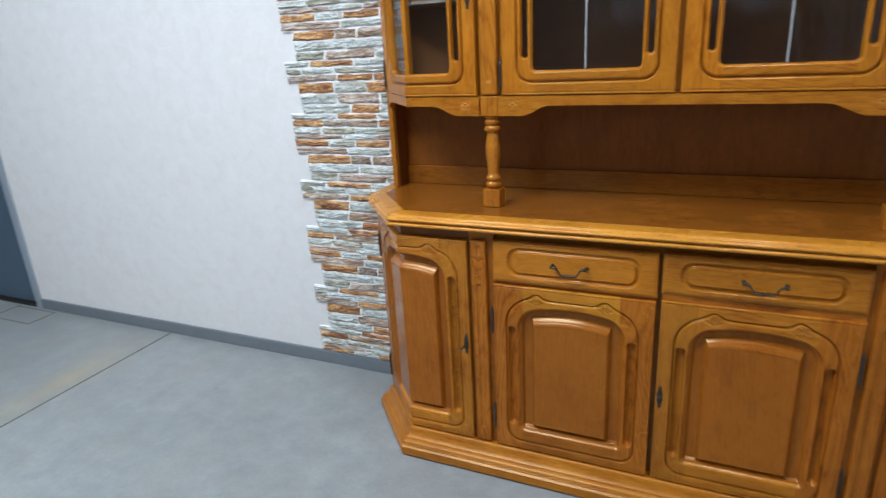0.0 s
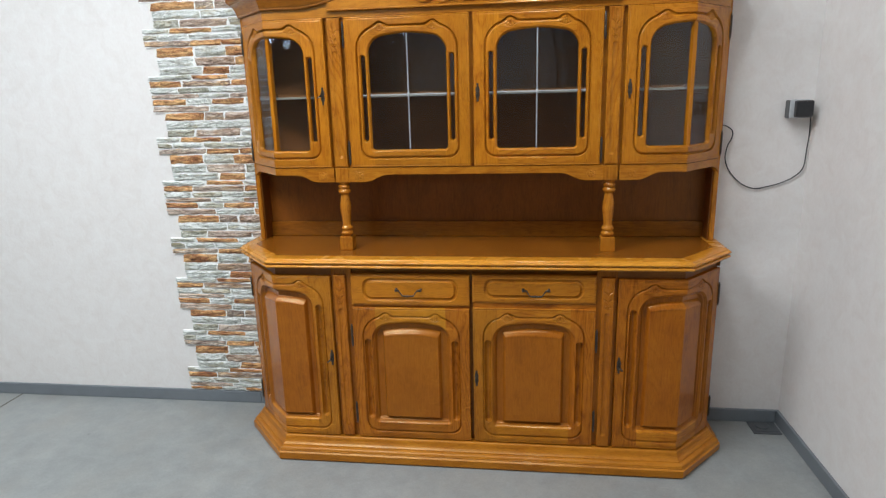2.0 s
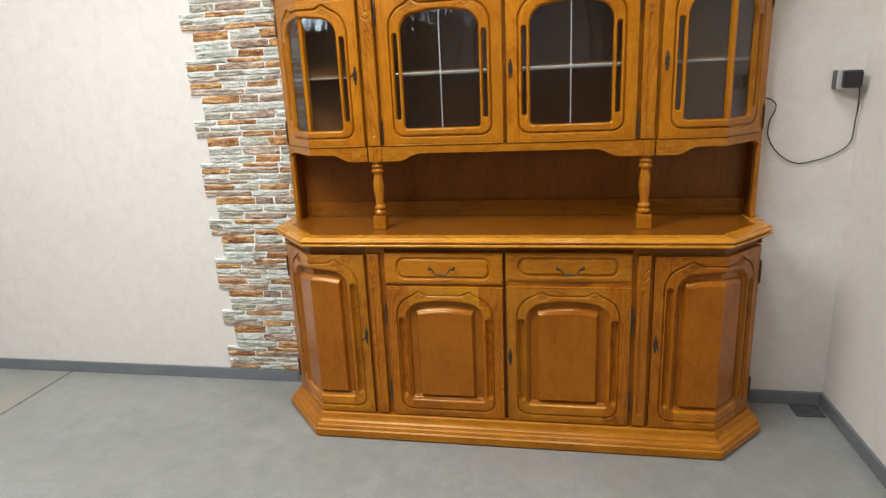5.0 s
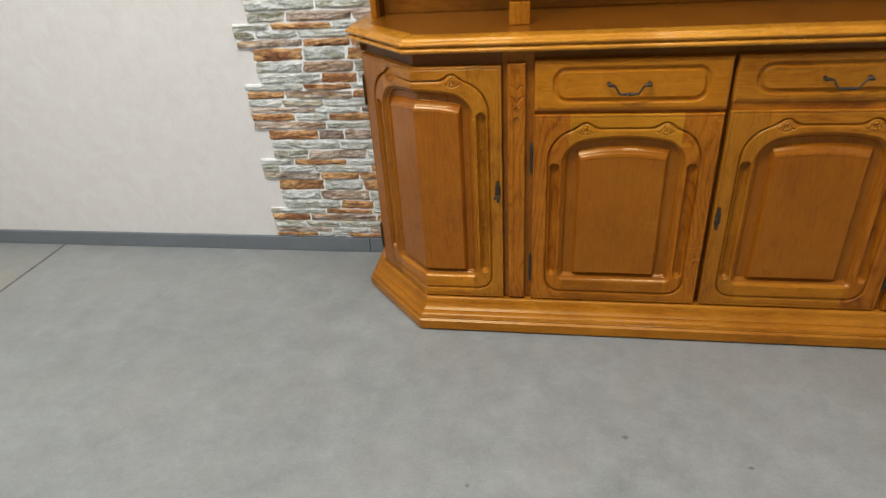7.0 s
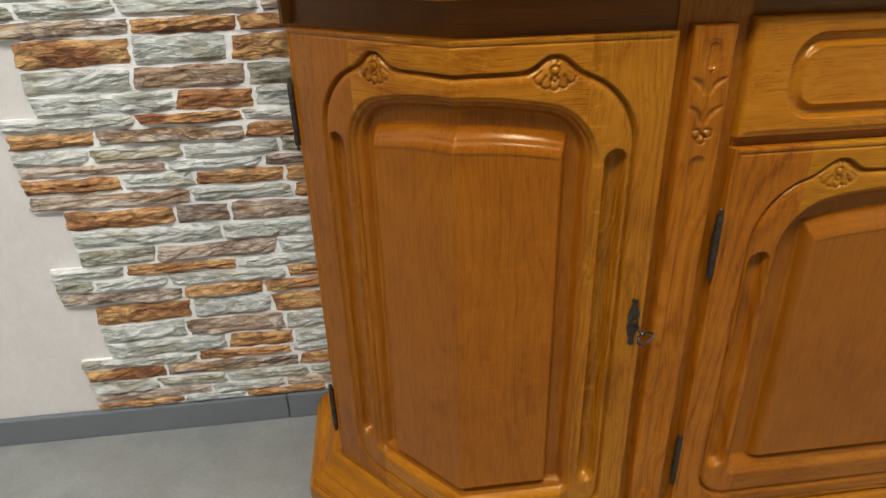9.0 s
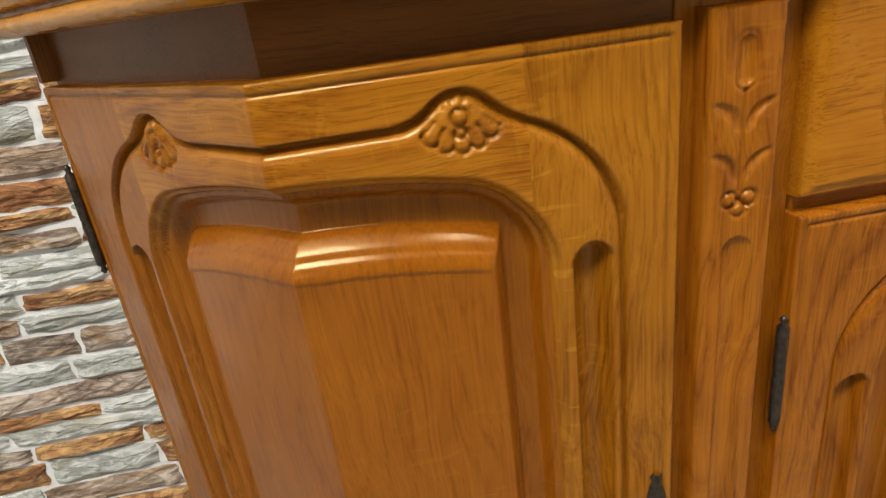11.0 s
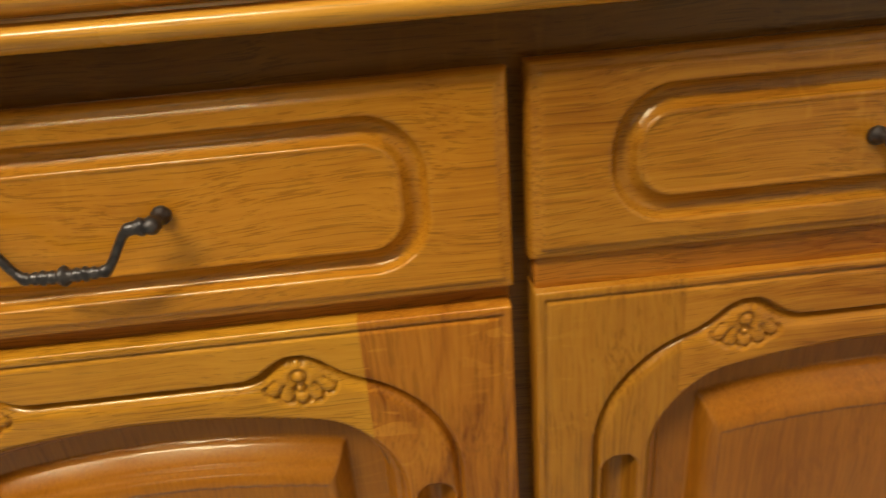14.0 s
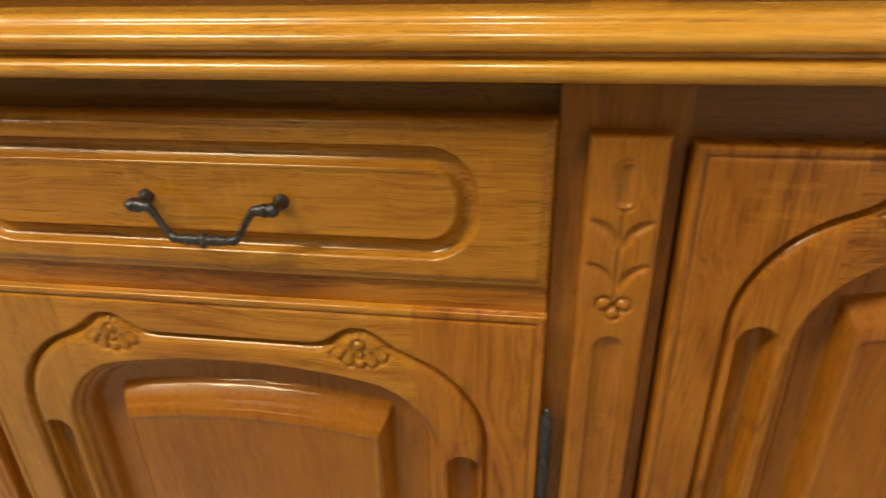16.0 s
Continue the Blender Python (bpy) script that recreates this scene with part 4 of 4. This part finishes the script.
for s, a, b, c, d in ((-1, 0.5535, 0.4735, 0.541, 0.4945), (1, 0.5425, 0.4665, 0.531, 0.4845)):
    x0, x1 = sorted((s * a, s * b))
    part("stile", box(x0, x1, 0.009, 0.024, 0.1, 0.829, 0.001), OAK, sideboard)
    x0, x1 = sorted((s * c, s * d))
    pilaster(sideboard, x0, x1, -0.0075, 0.102, 0.797, (0.677, 0.78), (0.15, 0.66), OAK)

# ---- hutch: the glazed upper part ----
UP_Y, UP_SIDE = 0.12, 0.960
UP = [(-UP_SIDE, WALL_Y - 0.018), (-UP_SIDE, UP_Y + CANT * (UP_SIDE - FOLD)), (-FOLD, UP_Y), (FOLD, UP_Y), (UP_SIDE, UP_Y + CANT * (UP_SIDE - FOLD)), (UP_SIDE, WALL_Y - 0.018)]
hutch = thing("hutch", (0, 0.27, 0.8588), "honey oak glazed hutch with a curved cornice standing on the sideboard", "hutch")
BASE_Z, DOOR_LOW, DOOR_TOP = 0.8588, 1.194, 1.748
part("back_panel", box(-UP_SIDE + 0.02, UP_SIDE - 0.02, 0.398, 0.41, BASE_Z, 1.165), OAK_DARK_SHADE, hutch, "darker oak veneer back of the niche", "z")
part("cabinet_back", box(-UP_SIDE + 0.02, UP_SIDE - 0.02, 0.398, 0.41, 1.166, 1.80), WENGE, hutch, "very dark veneer back behind the glass", "x")
part("back_rail", box(-UP_SIDE + 0.021, UP_SIDE - 0.021, 0.384, 0.397, BASE_Z, 0.925, 0.002), OAK_CORNICE_SHADE, hutch, "oak rail along the foot of the back", "x")
for s in (-1, 1):
    x0, x1 = sorted((s * UP_SIDE, s * (UP_SIDE - 0.019)))
    x2, x3 = sorted((s * (UP_SIDE - 0.0195), s * (UP_SIDE - 0.024)))
    # thin board added over the inner face; its dark colour holds the niche's shade
    part("side_lining", box(x2, x3, UP_Y + CANT * (UP_SIDE - FOLD) + 0.006, 0.397, BASE_Z, 1.1625), OAK_DARK_SHADE, hutch, "added veneer lining darkened for the shade in the niche")
    part("side_panel", box(x0, x1, UP_Y + CANT * (UP_SIDE - FOLD) - 0.002, WALL_Y - 0.018, BASE_Z, 1.80, 0.003), OAK_UP, hutch, "oak side panel")
inner_plan = inset(UP, 0.019)
part("bottom_board", prism(inner_plan, 1.163, DOOR_LOW + 0.004), OAK_PANEL, hutch, "", "x")
part("top_board", prism(inner_plan, DOOR_TOP - 0.006, DOOR_TOP + 0.014), OAK_PANEL, hutch, "", "x")
shelf = part("shelf", prism(inset(UP, 0.046), 1.4575, 1.4755), WENGE, hutch, "dark shelf behind the glass", "x")
shelf_line = inset(UP, 0.0455)
for i, j, along in FACES[1:4]:
    part("edge_band", moulding(shelf_line, i, j, [(-0.002, 1.4573), (0.0, 1.4573), (0.0015, 1.4585), (0.0015, 1.465), (0.0, 1.466), (-0.002, 1.466)]), BAND, shelf, "pale grey edge band", along)
part("middle_stile", box(-0.014, 0.014, UP_Y + 0.0225, UP_Y + 0.034, 1.2, 1.745), OAK_UP, hutch)
for s in (-1, 1):
    x0, x1 = sorted((s * 0.558, s * 0.468))
    part("post", box(x0, x1, UP_Y + 0.0225, UP_Y + 0.036, 1.163, 1.79), OAK_UP, hutch)
    x0, x1 = sorted((s * 0.541, s * 0.490))
    pilaster(hutch, x0, x1, UP_Y + 0.002, DOOR_LOW, DOOR_TOP, (1.645, 1.735), (1.23, 1.63), OAK_UP)


def apron_low(x):
    """The lower edge of the apron, lobed beside the columns."""
    x = abs(x)
    return 1.164 - 0.029 * (float(ease(np.array(x), 0.335, 0.42)) - float(ease(np.array(x), 0.615, 0.70)))


def strip(xs, low, high, place, thick):
    """An upright board along a front with shaped lower and upper edges."""
    bm = bmesh.new()
    rows = []
    for x in xs:
        row = []
        for z, h in ((low(x), 0.0), (high(x), 0.0), (high(x), -thick), (low(x), -thick)):
            row.append(bm.verts.new(place(np.array(x), np.array(z), np.array(h)).tolist()))
        rows.append(row)
    for a, b in zip(rows, rows[1:]):
        for k in range(4):
            bm.faces.new((a[k], b[k], b[(k + 1) % 4], a[(k + 1) % 4]))
    bm.faces.new(rows[0])
    bm.faces.new(rows[-1])
    return bm


front = flat_front(UP_Y + 0.004)
part("apron", strip(np.linspace(-0.492, 0.492, 60), apron_low, lambda x: DOOR_LOW - 0.002, front, 0.02), OAK_UP, hutch, "oak apron with a lobed lower edge", "x")
for s in (-1, 1):
    xs = sorted(s * v for v in np.linspace(0.548, FOLD + 0.002, 24))
    part("apron", strip(xs, apron_low, lambda x: DOOR_LOW - 0.002, front, 0.02), OAK_UP, hutch, "oak apron with a lobed lower edge", "x")
    slant = folded_front(FOLD, UP_Y + 0.004)
    place = slant if s < 0 else mirrored(slant)
    reach = (UP_SIDE - FOLD) * math.sqrt(2)
    bend = lambda u: 1.164 - 0.05 * (1 - math.sqrt(max(0.0, 1 - max(0.0, (-u - (reach - 0.06)) / 0.06) ** 2)))
    part("apron", strip(np.linspace(-reach, -0.0001, 20), bend, lambda u: DOOR_LOW - 0.002, place, 0.018), OAK_UP, hutch, "", (1, s, 0))
    part("block", box(s * 0.516 - 0.026, s * 0.516 + 0.026, UP_Y, UP_Y + 0.05, 1.135, DOOR_LOW - 0.002, 0.002), OAK_UP, hutch, "", "z")
    # turned column on a square foot
    cx, cy = s * 0.516, UP_Y + 0.026
    part("column_foot", box(cx - 0.027, cx + 0.027, cy - 0.027, cy + 0.027, BASE_Z, 0.915, 0.003), OAK_UP, hutch, "square foot of the turned column")
    turned = [(0.018, 0.9145), (0.02, 0.918), (0.026, 0.923), (0.027, 0.928), (0.024, 0.933), (0.02, 0.936), (0.0195, 0.939), (0.024, 0.942), (0.0255, 0.947), (0.024, 0.952), (0.019, 0.956),
              (0.0175, 0.962), (0.018, 0.975), (0.0205, 0.995), (0.0235, 1.015), (0.0245, 1.03), (0.0235, 1.045), (0.0205, 1.06), (0.0185, 1.074), (0.0175, 1.083), (0.019, 1.087),
              (0.025, 1.090), (0.027, 1.096), (0.025, 1.102), (0.0195, 1.105), (0.0195, 1.108), (0.024, 1.111), (0.0255, 1.1155), (0.024, 1.12), (0.019, 1.123), (0.019, 1.126), (0.024, 1.129), (0.0255, 1.1325), (0.024, 1.1355)]
    part("column", lathe([(q * 0.92, z) for q, z in turned], cx, cy, 24), OAK_UP, hutch, "turned oak baluster column", smooth=True)


def glazed_door(x, key_side):
    w = 0.2335
    us = np.sort(np.append(axis(x - w, 0.00128, x + w), [x - 0.139, x + 0.139]))
    vs = axis(DOOR_LOW, 0.0022, 1.31, 0.006, 1.58, 0.0015, DOOR_TOP)
    U, V = np.meshgrid(us, vs, indexing="ij")
    H, d2, ds = frame_height(U, V, us, vs, x, (0.1935, 1.226, 1.717), (0.15, 1.257, 1.69), (0.168, 1.292, 1.612), (0.0985, 1.711))
    mid = (1.257 + 1.69) / 2

    def gap(a, b):
        win = rounded(a, b + 1.0 * (a - x) ** 2 * (b > mid), x, mid, 0.15, 0.2165, 0.05, 0.014) < -0.0035
        slot = np.minimum(capsule(a, b, x - 0.168, 1.292, 1.612, 0.0106), capsule(a, b, x + 0.168, 1.292, 1.612, 0.0106)) < -0.0026
        return win | slot

    def back(p):
        bm = bmesh.new()
        for x0, x1, z0, z1 in ((x - w + 0.002, x - 0.19, DOOR_LOW + 0.002, DOOR_TOP - 0.002), (x + 0.19, x + w - 0.002, DOOR_LOW + 0.002, DOOR_TOP - 0.002),
                               (x - 0.19, x + 0.19, DOOR_LOW + 0.002, 1.245), (x - 0.19, x + 0.19, 1.70, DOOR_TOP - 0.002)):
            box(x0, x1, UP_Y + 0.0155, UP_Y + 0.021, z0, z1, into=bm)
        return part("door", bm, OAK_UP, p, "glazed oak door with an arched leaded pane and open slots")

    ob = split_door(hutch, us, vs, H, flat_front(UP_Y), False, (x - 0.139, x + 0.139), (DOOR_LOW, DOOR_TOP), gap, None, (OAK_PALE, OAK_PALE, OAK_PALE, OAK_UP, OAK), back)
    pane = part("pane", box(x - 0.188, x + 0.188, UP_Y + 0.0165, UP_Y + 0.0195, 1.247, 1.698), GLASS, ob, "clear glass pane with a lead cross")
    pane.visible_shadow = False
    part("came", box(x - 0.0024, x + 0.0024, UP_Y + 0.0125, UP_Y + 0.016, 1.25, 1.695, 0.001), LEAD, pane, "pale lead strip")
    part("came", box(x - 0.187, x + 0.187, UP_Y + 0.0128, UP_Y + 0.0158, 1.4635, 1.4685, 0.001), LEAD, pane, "pale lead strip")
    part("came_rose", lathe([(0.006, 0.0), (0.007, 0.002), (0.003, 0.0045)], 0, 0, 10), LEAD, pane).data.transform(Matrix.Translation((x, UP_Y + 0.0128, 1.466)) @ Matrix.Rotation(math.pi / 2, 4, "X"))
    for z in (1.685, 1.25):
        hinge(x - key_side * (w + 0.004), UP_Y - 0.001, z, ob)
    return ob


def glazed_corner(flip, key):
    place = folded_front(FOLD, UP_Y)
    if flip:
        place = mirrored(place)
    s = -1 if flip else 1
    lo, hi = -0.238, 0.2325
    us = np.sort(np.append(axis(lo, 0.00128, 0.0, 0.00128, hi), [-0.144, 0.144]))
    vs = axis(DOOR_LOW, 0.0022, 1.31, 0.006, 1.58, 0.0015, DOOR_TOP)
    U, V = np.meshgrid(us, vs, indexing="ij")
    H, d2, ds = frame_height(U, V, us, vs, 0.0, (0.196, 1.226, 1.717), (0.15, 1.257, 1.69), (0.1705, 1.292, 1.612), (0.101, 1.711))
    mid = (1.257 + 1.69) / 2

    def gap(a, b):
        win = rounded(a, b + 1.0 * a ** 2 * (b > mid), 0.0, mid, 0.15, 0.2165, 0.05, 0.014) < -0.0035
        slot = np.minimum(capsule(a, b, -0.1705, 1.292, 1.612, 0.0106), capsule(a, b, 0.1705, 1.292, 1.612, 0.0106)) < -0.0026
        return win | slot

    back_place = (lambda p: mirrored(p) if flip else p)(folded_front(FOLD, UP_Y + 0.0155))

    def back(p):
        bm = bmesh.new()
        for u0, u1, z0, z1 in ((-0.236, -0.19, DOOR_LOW + 0.002, DOOR_TOP - 0.002), (0.19, 0.2305, DOOR_LOW + 0.002, DOOR_TOP - 0.002), (-0.19, -1e-4, DOOR_LOW + 0.002, 1.245), (0.0, 0.19, DOOR_LOW + 0.002, 1.245),
                               (-0.19, -1e-4, 1.70, DOOR_TOP - 0.002), (0.0, 0.19, 1.70, DOOR_TOP - 0.002)):
            corners = [back_place(np.array(u), np.array(z), np.array(h)).tolist() for u in (u0, u1) for z in (z0, z1) for h in (0.0, -0.005)]
            v = [bm.verts.new(c) for c in corners]
            for f in ((0, 1, 3, 2), (4, 6, 7, 5), (0, 4, 5, 1), (2, 3, 7, 6), (0, 2, 6, 4), (1, 5, 7, 3)):
                bm.faces.new([v[k] for k in f])
        return part("door", bm, OAK_UP, p, "canted glazed oak door folded over the corner")

    ob = split_door(hutch, us, vs, H, place, flip, (-0.144, 0.144), (DOOR_LOW, DOOR_TOP), gap, None, (OAK_UP, OAK_PALE, OAK_PALE, OAK_UP, OAK), back)
    # wooden bar behind the fold, cut slanting at both ends
    e = -0.006 if flip else 0.0
    bar = [(-FOLD + 0.011, UP_Y + 0.012), (-FOLD - 0.003, UP_Y + 0.0155), (-FOLD + 0.0, UP_Y + 0.036), (-FOLD + 0.016, UP_Y + 0.032)]
    post = prism([(s * (a + e), b) for a, b in bar], 1.25, 1.695)
    for v in post.verts:
        if v.co.z > 1.6 and v.co.y > UP_Y + 0.02:
            v.co.z -= 0.03
    part("glazing_bar", post, OAK_PALE, ob, "upright oak glazing bar with slanted ends")
    for u0, u1 in ((-0.188, -0.012), (0.014, 0.188)):
        bm = bmesh.new()
        v = [bm.verts.new(back_place(np.array(u), np.array(z), np.array(h)).tolist()) for u in (u0, u1) for z in (1.247, 1.698) for h in (-0.001, -0.004)]
        for f in ((0, 1, 3, 2), (4, 6, 7, 5), (0, 4, 5, 1), (2, 3, 7, 6), (0, 2, 6, 4), (1, 5, 7, 3)):
            bm.faces.new([v[k] for k in f])
        part("pane", bm, GLASS, ob, "clear glass pane").visible_shadow = False
    key_plate(s * (-FOLD + 0.2155), UP_Y - 0.0005, 1.466, ob, key, s)
    for z in (1.68, 1.25):
        hinge(s * (-FOLD - 0.1695), UP_Y + 0.166 * CANT, z, ob)
    return ob


glazed_door(-0.2405, 1)
gd = glazed_door(0.2405, -1)
key_plate(0.0225, UP_Y - 0.0005, 1.466, gd)
glazed_corner(False, True)
glazed_corner(True, False)

# frieze, raised pediment and cornice under one curve
CORNICE_Z = 1.782


def bonnet(x):
    x = abs(x)
    return 0.074 * float(ease(np.array(x), 0.66, 0.27)) + 0.018 * max(0.0, 1 - (x / 0.4) ** 2)


part("frieze", strip(np.linspace(-FOLD - 0.002, FOLD + 0.002, 100), lambda x: DOOR_TOP + 0.002, lambda x: CORNICE_Z + bonnet(x) + 0.02, flat_front(UP_Y + 0.006), 0.02), OAK_UP, hutch, "oak frieze", "x")
for s in (-1, 1):
    slant = folded_front(FOLD, UP_Y + 0.006)
    place = slant if s < 0 else mirrored(slant)
    part("frieze", strip(np.linspace(-0.243, -0.0001, 3), lambda u: DOOR_TOP + 0.002, lambda u: CORNICE_Z + 0.02, place, 0.02), OAK_UP, hutch, "", (1, s, 0))
pediment = part("pediment", strip(np.linspace(-0.53, 0.53, 80), lambda x: 1.7735, lambda x: CORNICE_Z + bonnet(x) + 0.004 - 0.006 * (abs(x) > 0.5), flat_front(UP_Y - 0.007), 0.014), OAK_PALE, hutch, "raised arched oak pediment board", "x")
bar = box(-0.533, 0.533, UP_Y - 0.011, UP_Y + 0.004, 1.7705, 1.7775, 0.003)
part("bead", bar, OAK_UP, pediment, "", "x")

cornice = [(0.0, 0.0), (0.008, 0.0), (0.0125, 0.003), (0.0125, 0.008), (0.017, 0.0105), (0.019, 0.016), (0.022, 0.024), (0.028, 0.033), (0.037, 0.041), (0.048, 0.047), (0.056, 0.0495),
           (0.058, 0.053), (0.065, 0.055), (0.071, 0.060), (0.073, 0.067), (0.071, 0.072), (0.0, 0.072)]
for i, j, along in FACES:
    # shade of the down-turned faces is in the cornice's colour
    part("cornice", moulding(UP, i, j, [(o * 0.64, CORNICE_Z + z) for o, z in cornice], bonnet if i == 2 else (lambda x: 0.0), 110 if i == 2 else 1), OAK_CORNICE_SHADE, hutch, "curved moulded oak cornice", along, "edges")


def smooth_line(points, n):
    pts = [Vector(p) for p in points]
    pts = [pts[0] * 2 - pts[1], *pts, pts[-1] * 2 - pts[-2]]
    out = []
    for a, b, c, d in zip(pts, pts[1:], pts[2:], pts[3:]):
        for k in range(n):
            t = k / n
            out.append(0.5 * ((2 * b) + (c - a) * t + (2 * a - 5 * b + 4 * c - d) * t * t + (3 * b - a - 3 * c + d) * t ** 3))
    return out


def scroll_carving():
    """A carved shell crest between two leafy scrolls on the pediment."""
    bm = bmesh.new()
    y, z = UP_Y - 0.0075, 1.7865

    def lobe(x, dz, rx, rz, depth=0.006):
        bmesh.ops.create_uvsphere(bm, u_segments=14, v_segments=8, radius=1.0, matrix=Matrix.LocRotScale((x, y, z + dz), None, (rx, depth, rz)))

    def leaf(points, radii, s):
        line = smooth_line([(s * a, y - 0.0015, z + b) for a, b in points], 5)
        rad = np.interp(np.linspace(0, 1, len(line)), np.linspace(0, 1, len(radii)), radii)
        tube(line, [float(q) for q in rad], 10, bm)

    lobe(0, 0.060, 0.0115, 0.0095, 0.0095)
    lobe(0, 0.038, 0.020, 0.018, 0.0045)
    for a in (-1, 0, 1):
        for b in (0, 1):
            lobe(a * 0.0085 + (b - 0.5) * 0.007, 0.033 + b * 0.009, 0.0038, 0.0042, 0.0066)
    lobe(0, 0.010, 0.009, 0.012, 0.0095)
    for s in (-1, 1):
        for x, dz, q in ((0.0145, 0.0555, 0.0085), (0.0225, 0.047, 0.007), (0.0265, 0.0385, 0.006), (0.0275, 0.031, 0.0055)):
            lobe(s * x, dz, q, q, 0.0085)
        lobe(s * 0.0125, 0.007, 0.007, 0.0085, 0.0085)
        lobe(s * 0.0215, 0.003, 0.006, 0.0055, 0.007)
        leaf(((0.034, 0.004), (0.030, 0.018), (0.036, 0.032), (0.052, 0.0405), (0.075, 0.041), (0.100, 0.033), (0.125, 0.021), (0.150, 0.010), (0.172, 0.004), (0.185, 0.007), (0.186, 0.015)),
             (0.0035, 0.007, 0.009, 0.0108, 0.0118, 0.0112, 0.0098, 0.008, 0.006, 0.0045, 0.004), s)
        lobe(s * 0.181, 0.0145, 0.0078, 0.0078, 0.0095)
        leaf(((0.046, 0.003), (0.052, 0.016), (0.070, 0.022), (0.090, 0.018), (0.103, 0.008), (0.094, 0.004)), (0.003, 0.006, 0.0078, 0.0072, 0.005, 0.0038), s)
        leaf(((0.044, -0.001), (0.060, 0.006), (0.078, 0.008), (0.094, 0.001), (0.108, -0.001), (0.116, 0.004)), (0.003, 0.0055, 0.0062, 0.0052, 0.0042, 0.0025), s)
        leaf(((0.040, 0.012), (0.047, 0.026), (0.062, 0.031), (0.080, 0.029)), (0.0025, 0.005, 0.0058, 0.002), s)
    return part("carving", bm, OAK_UP, pediment, "carved shell with leafy scrolls", "x", True)


scroll_carving()


def roundel(x, z):
    """A small carved flower on the apron."""
    us, vs = axis(x - 0.019, 0.0011, x + 0.019), axis(z - 0.017, 0.0011, z + 0.017)
    U, V = np.meshgrid(us, vs, indexing="ij")
    d, a = np.hypot(U - x, V - z), np.arctan2(U - x, V - z)
    petal = np.abs(np.cos(a * 2.5))
    H = 0.0022 * np.exp(-((d / 0.0045) ** 2)) + 0.0022 * petal * np.exp(-(((d - 0.0095) / 0.004) ** 2)) - 0.001 * np.exp(-(((d - 0.0152) / 0.0012) ** 2))
    H = H * (d < 0.0175) + 0.0003
    H[0, :] = H[-1, :] = H[:, 0] = H[:, -1] = -0.001
    cells = np.ones((len(us) - 1, len(vs) - 1), bool)
    part("roundel", relief("roundel", us, vs, H, flat_front(UP_Y + 0.004), cells, "x"), OAK_UP, hutch, "small flower carved on the apron", smooth=True)


for x in (0.445, 0.592):
    for s in (-1, 1):
        roundel(s * x, 1.1605)
hutch.location.z += 0.0063

# ---- small things by the corner ----
plug = thing("power_adapter", (1.262, WALL_Y, 1.374), "small black plug-in power adapter in a grey wall socket", "power adapter")
part("back_box", box(1.226, 1.298, WALL_Y - 0.038, WALL_Y, 1.342, 1.412, 0.005, 3), SOCKET_SIDE, plug, "dark grey surface box")
part("socket_plate", box(1.228, 1.3, WALL_Y - 0.046, WALL_Y - 0.0385, 1.343, 1.414, 0.003, 3), SILVER, plug, "pale grey socket rim")
part("adapter_body", box(1.24, 1.304, WALL_Y - 0.078, WALL_Y - 0.0465, 1.346, 1.411, 0.008, 3), BLACK, plug, "black plastic housing")

cord_points = [(1.303, 0.375, 1.347), (1.312, 0.39, 1.30), (1.318, 0.405, 1.26), (1.32, 0.416, 1.221), (1.316, 0.42, 1.145), (1.285, 0.422, 1.107), (1.236, 0.422, 1.082), (1.18, 0.422, 1.066), (1.133, 0.422, 1.06),
               (1.08, 0.421, 1.083), (1.033, 0.42, 1.132), (1.012, 0.419, 1.183), (1.016, 0.418, 1.234), (1.03, 0.418, 1.265), (1.031, 0.419, 1.295), (1.005, 0.42, 1.316), (0.966, 0.42, 1.322)]
cord = part("cord", tube(smooth_line(cord_points, 6), 0.0024, 8), BLACK, plug, "thin black hanging cord", smooth=True)

cover = thing("floor_box", (1.255, 0.37, 0), "flat dark grey floor outlet cover by the skirting", "floor box")
part("lid_frame", box(1.197, 1.313, 0.312, 0.412, 0.0, 0.006, 0.002), PLATE, cover, "", "x")
part("cap", lathe([(0.03, 0.0098), (0.03, 0.0125), (0.026, 0.0145), (0.012, 0.0145)], 1.247, 0.366, 20), PLATE, cover, "round screw cap")
part("lid", box(1.209, 1.301, 0.324, 0.400, 0.0065, 0.0095, 0.0015), PLATE, cover, "", "x")

stone_cladding()
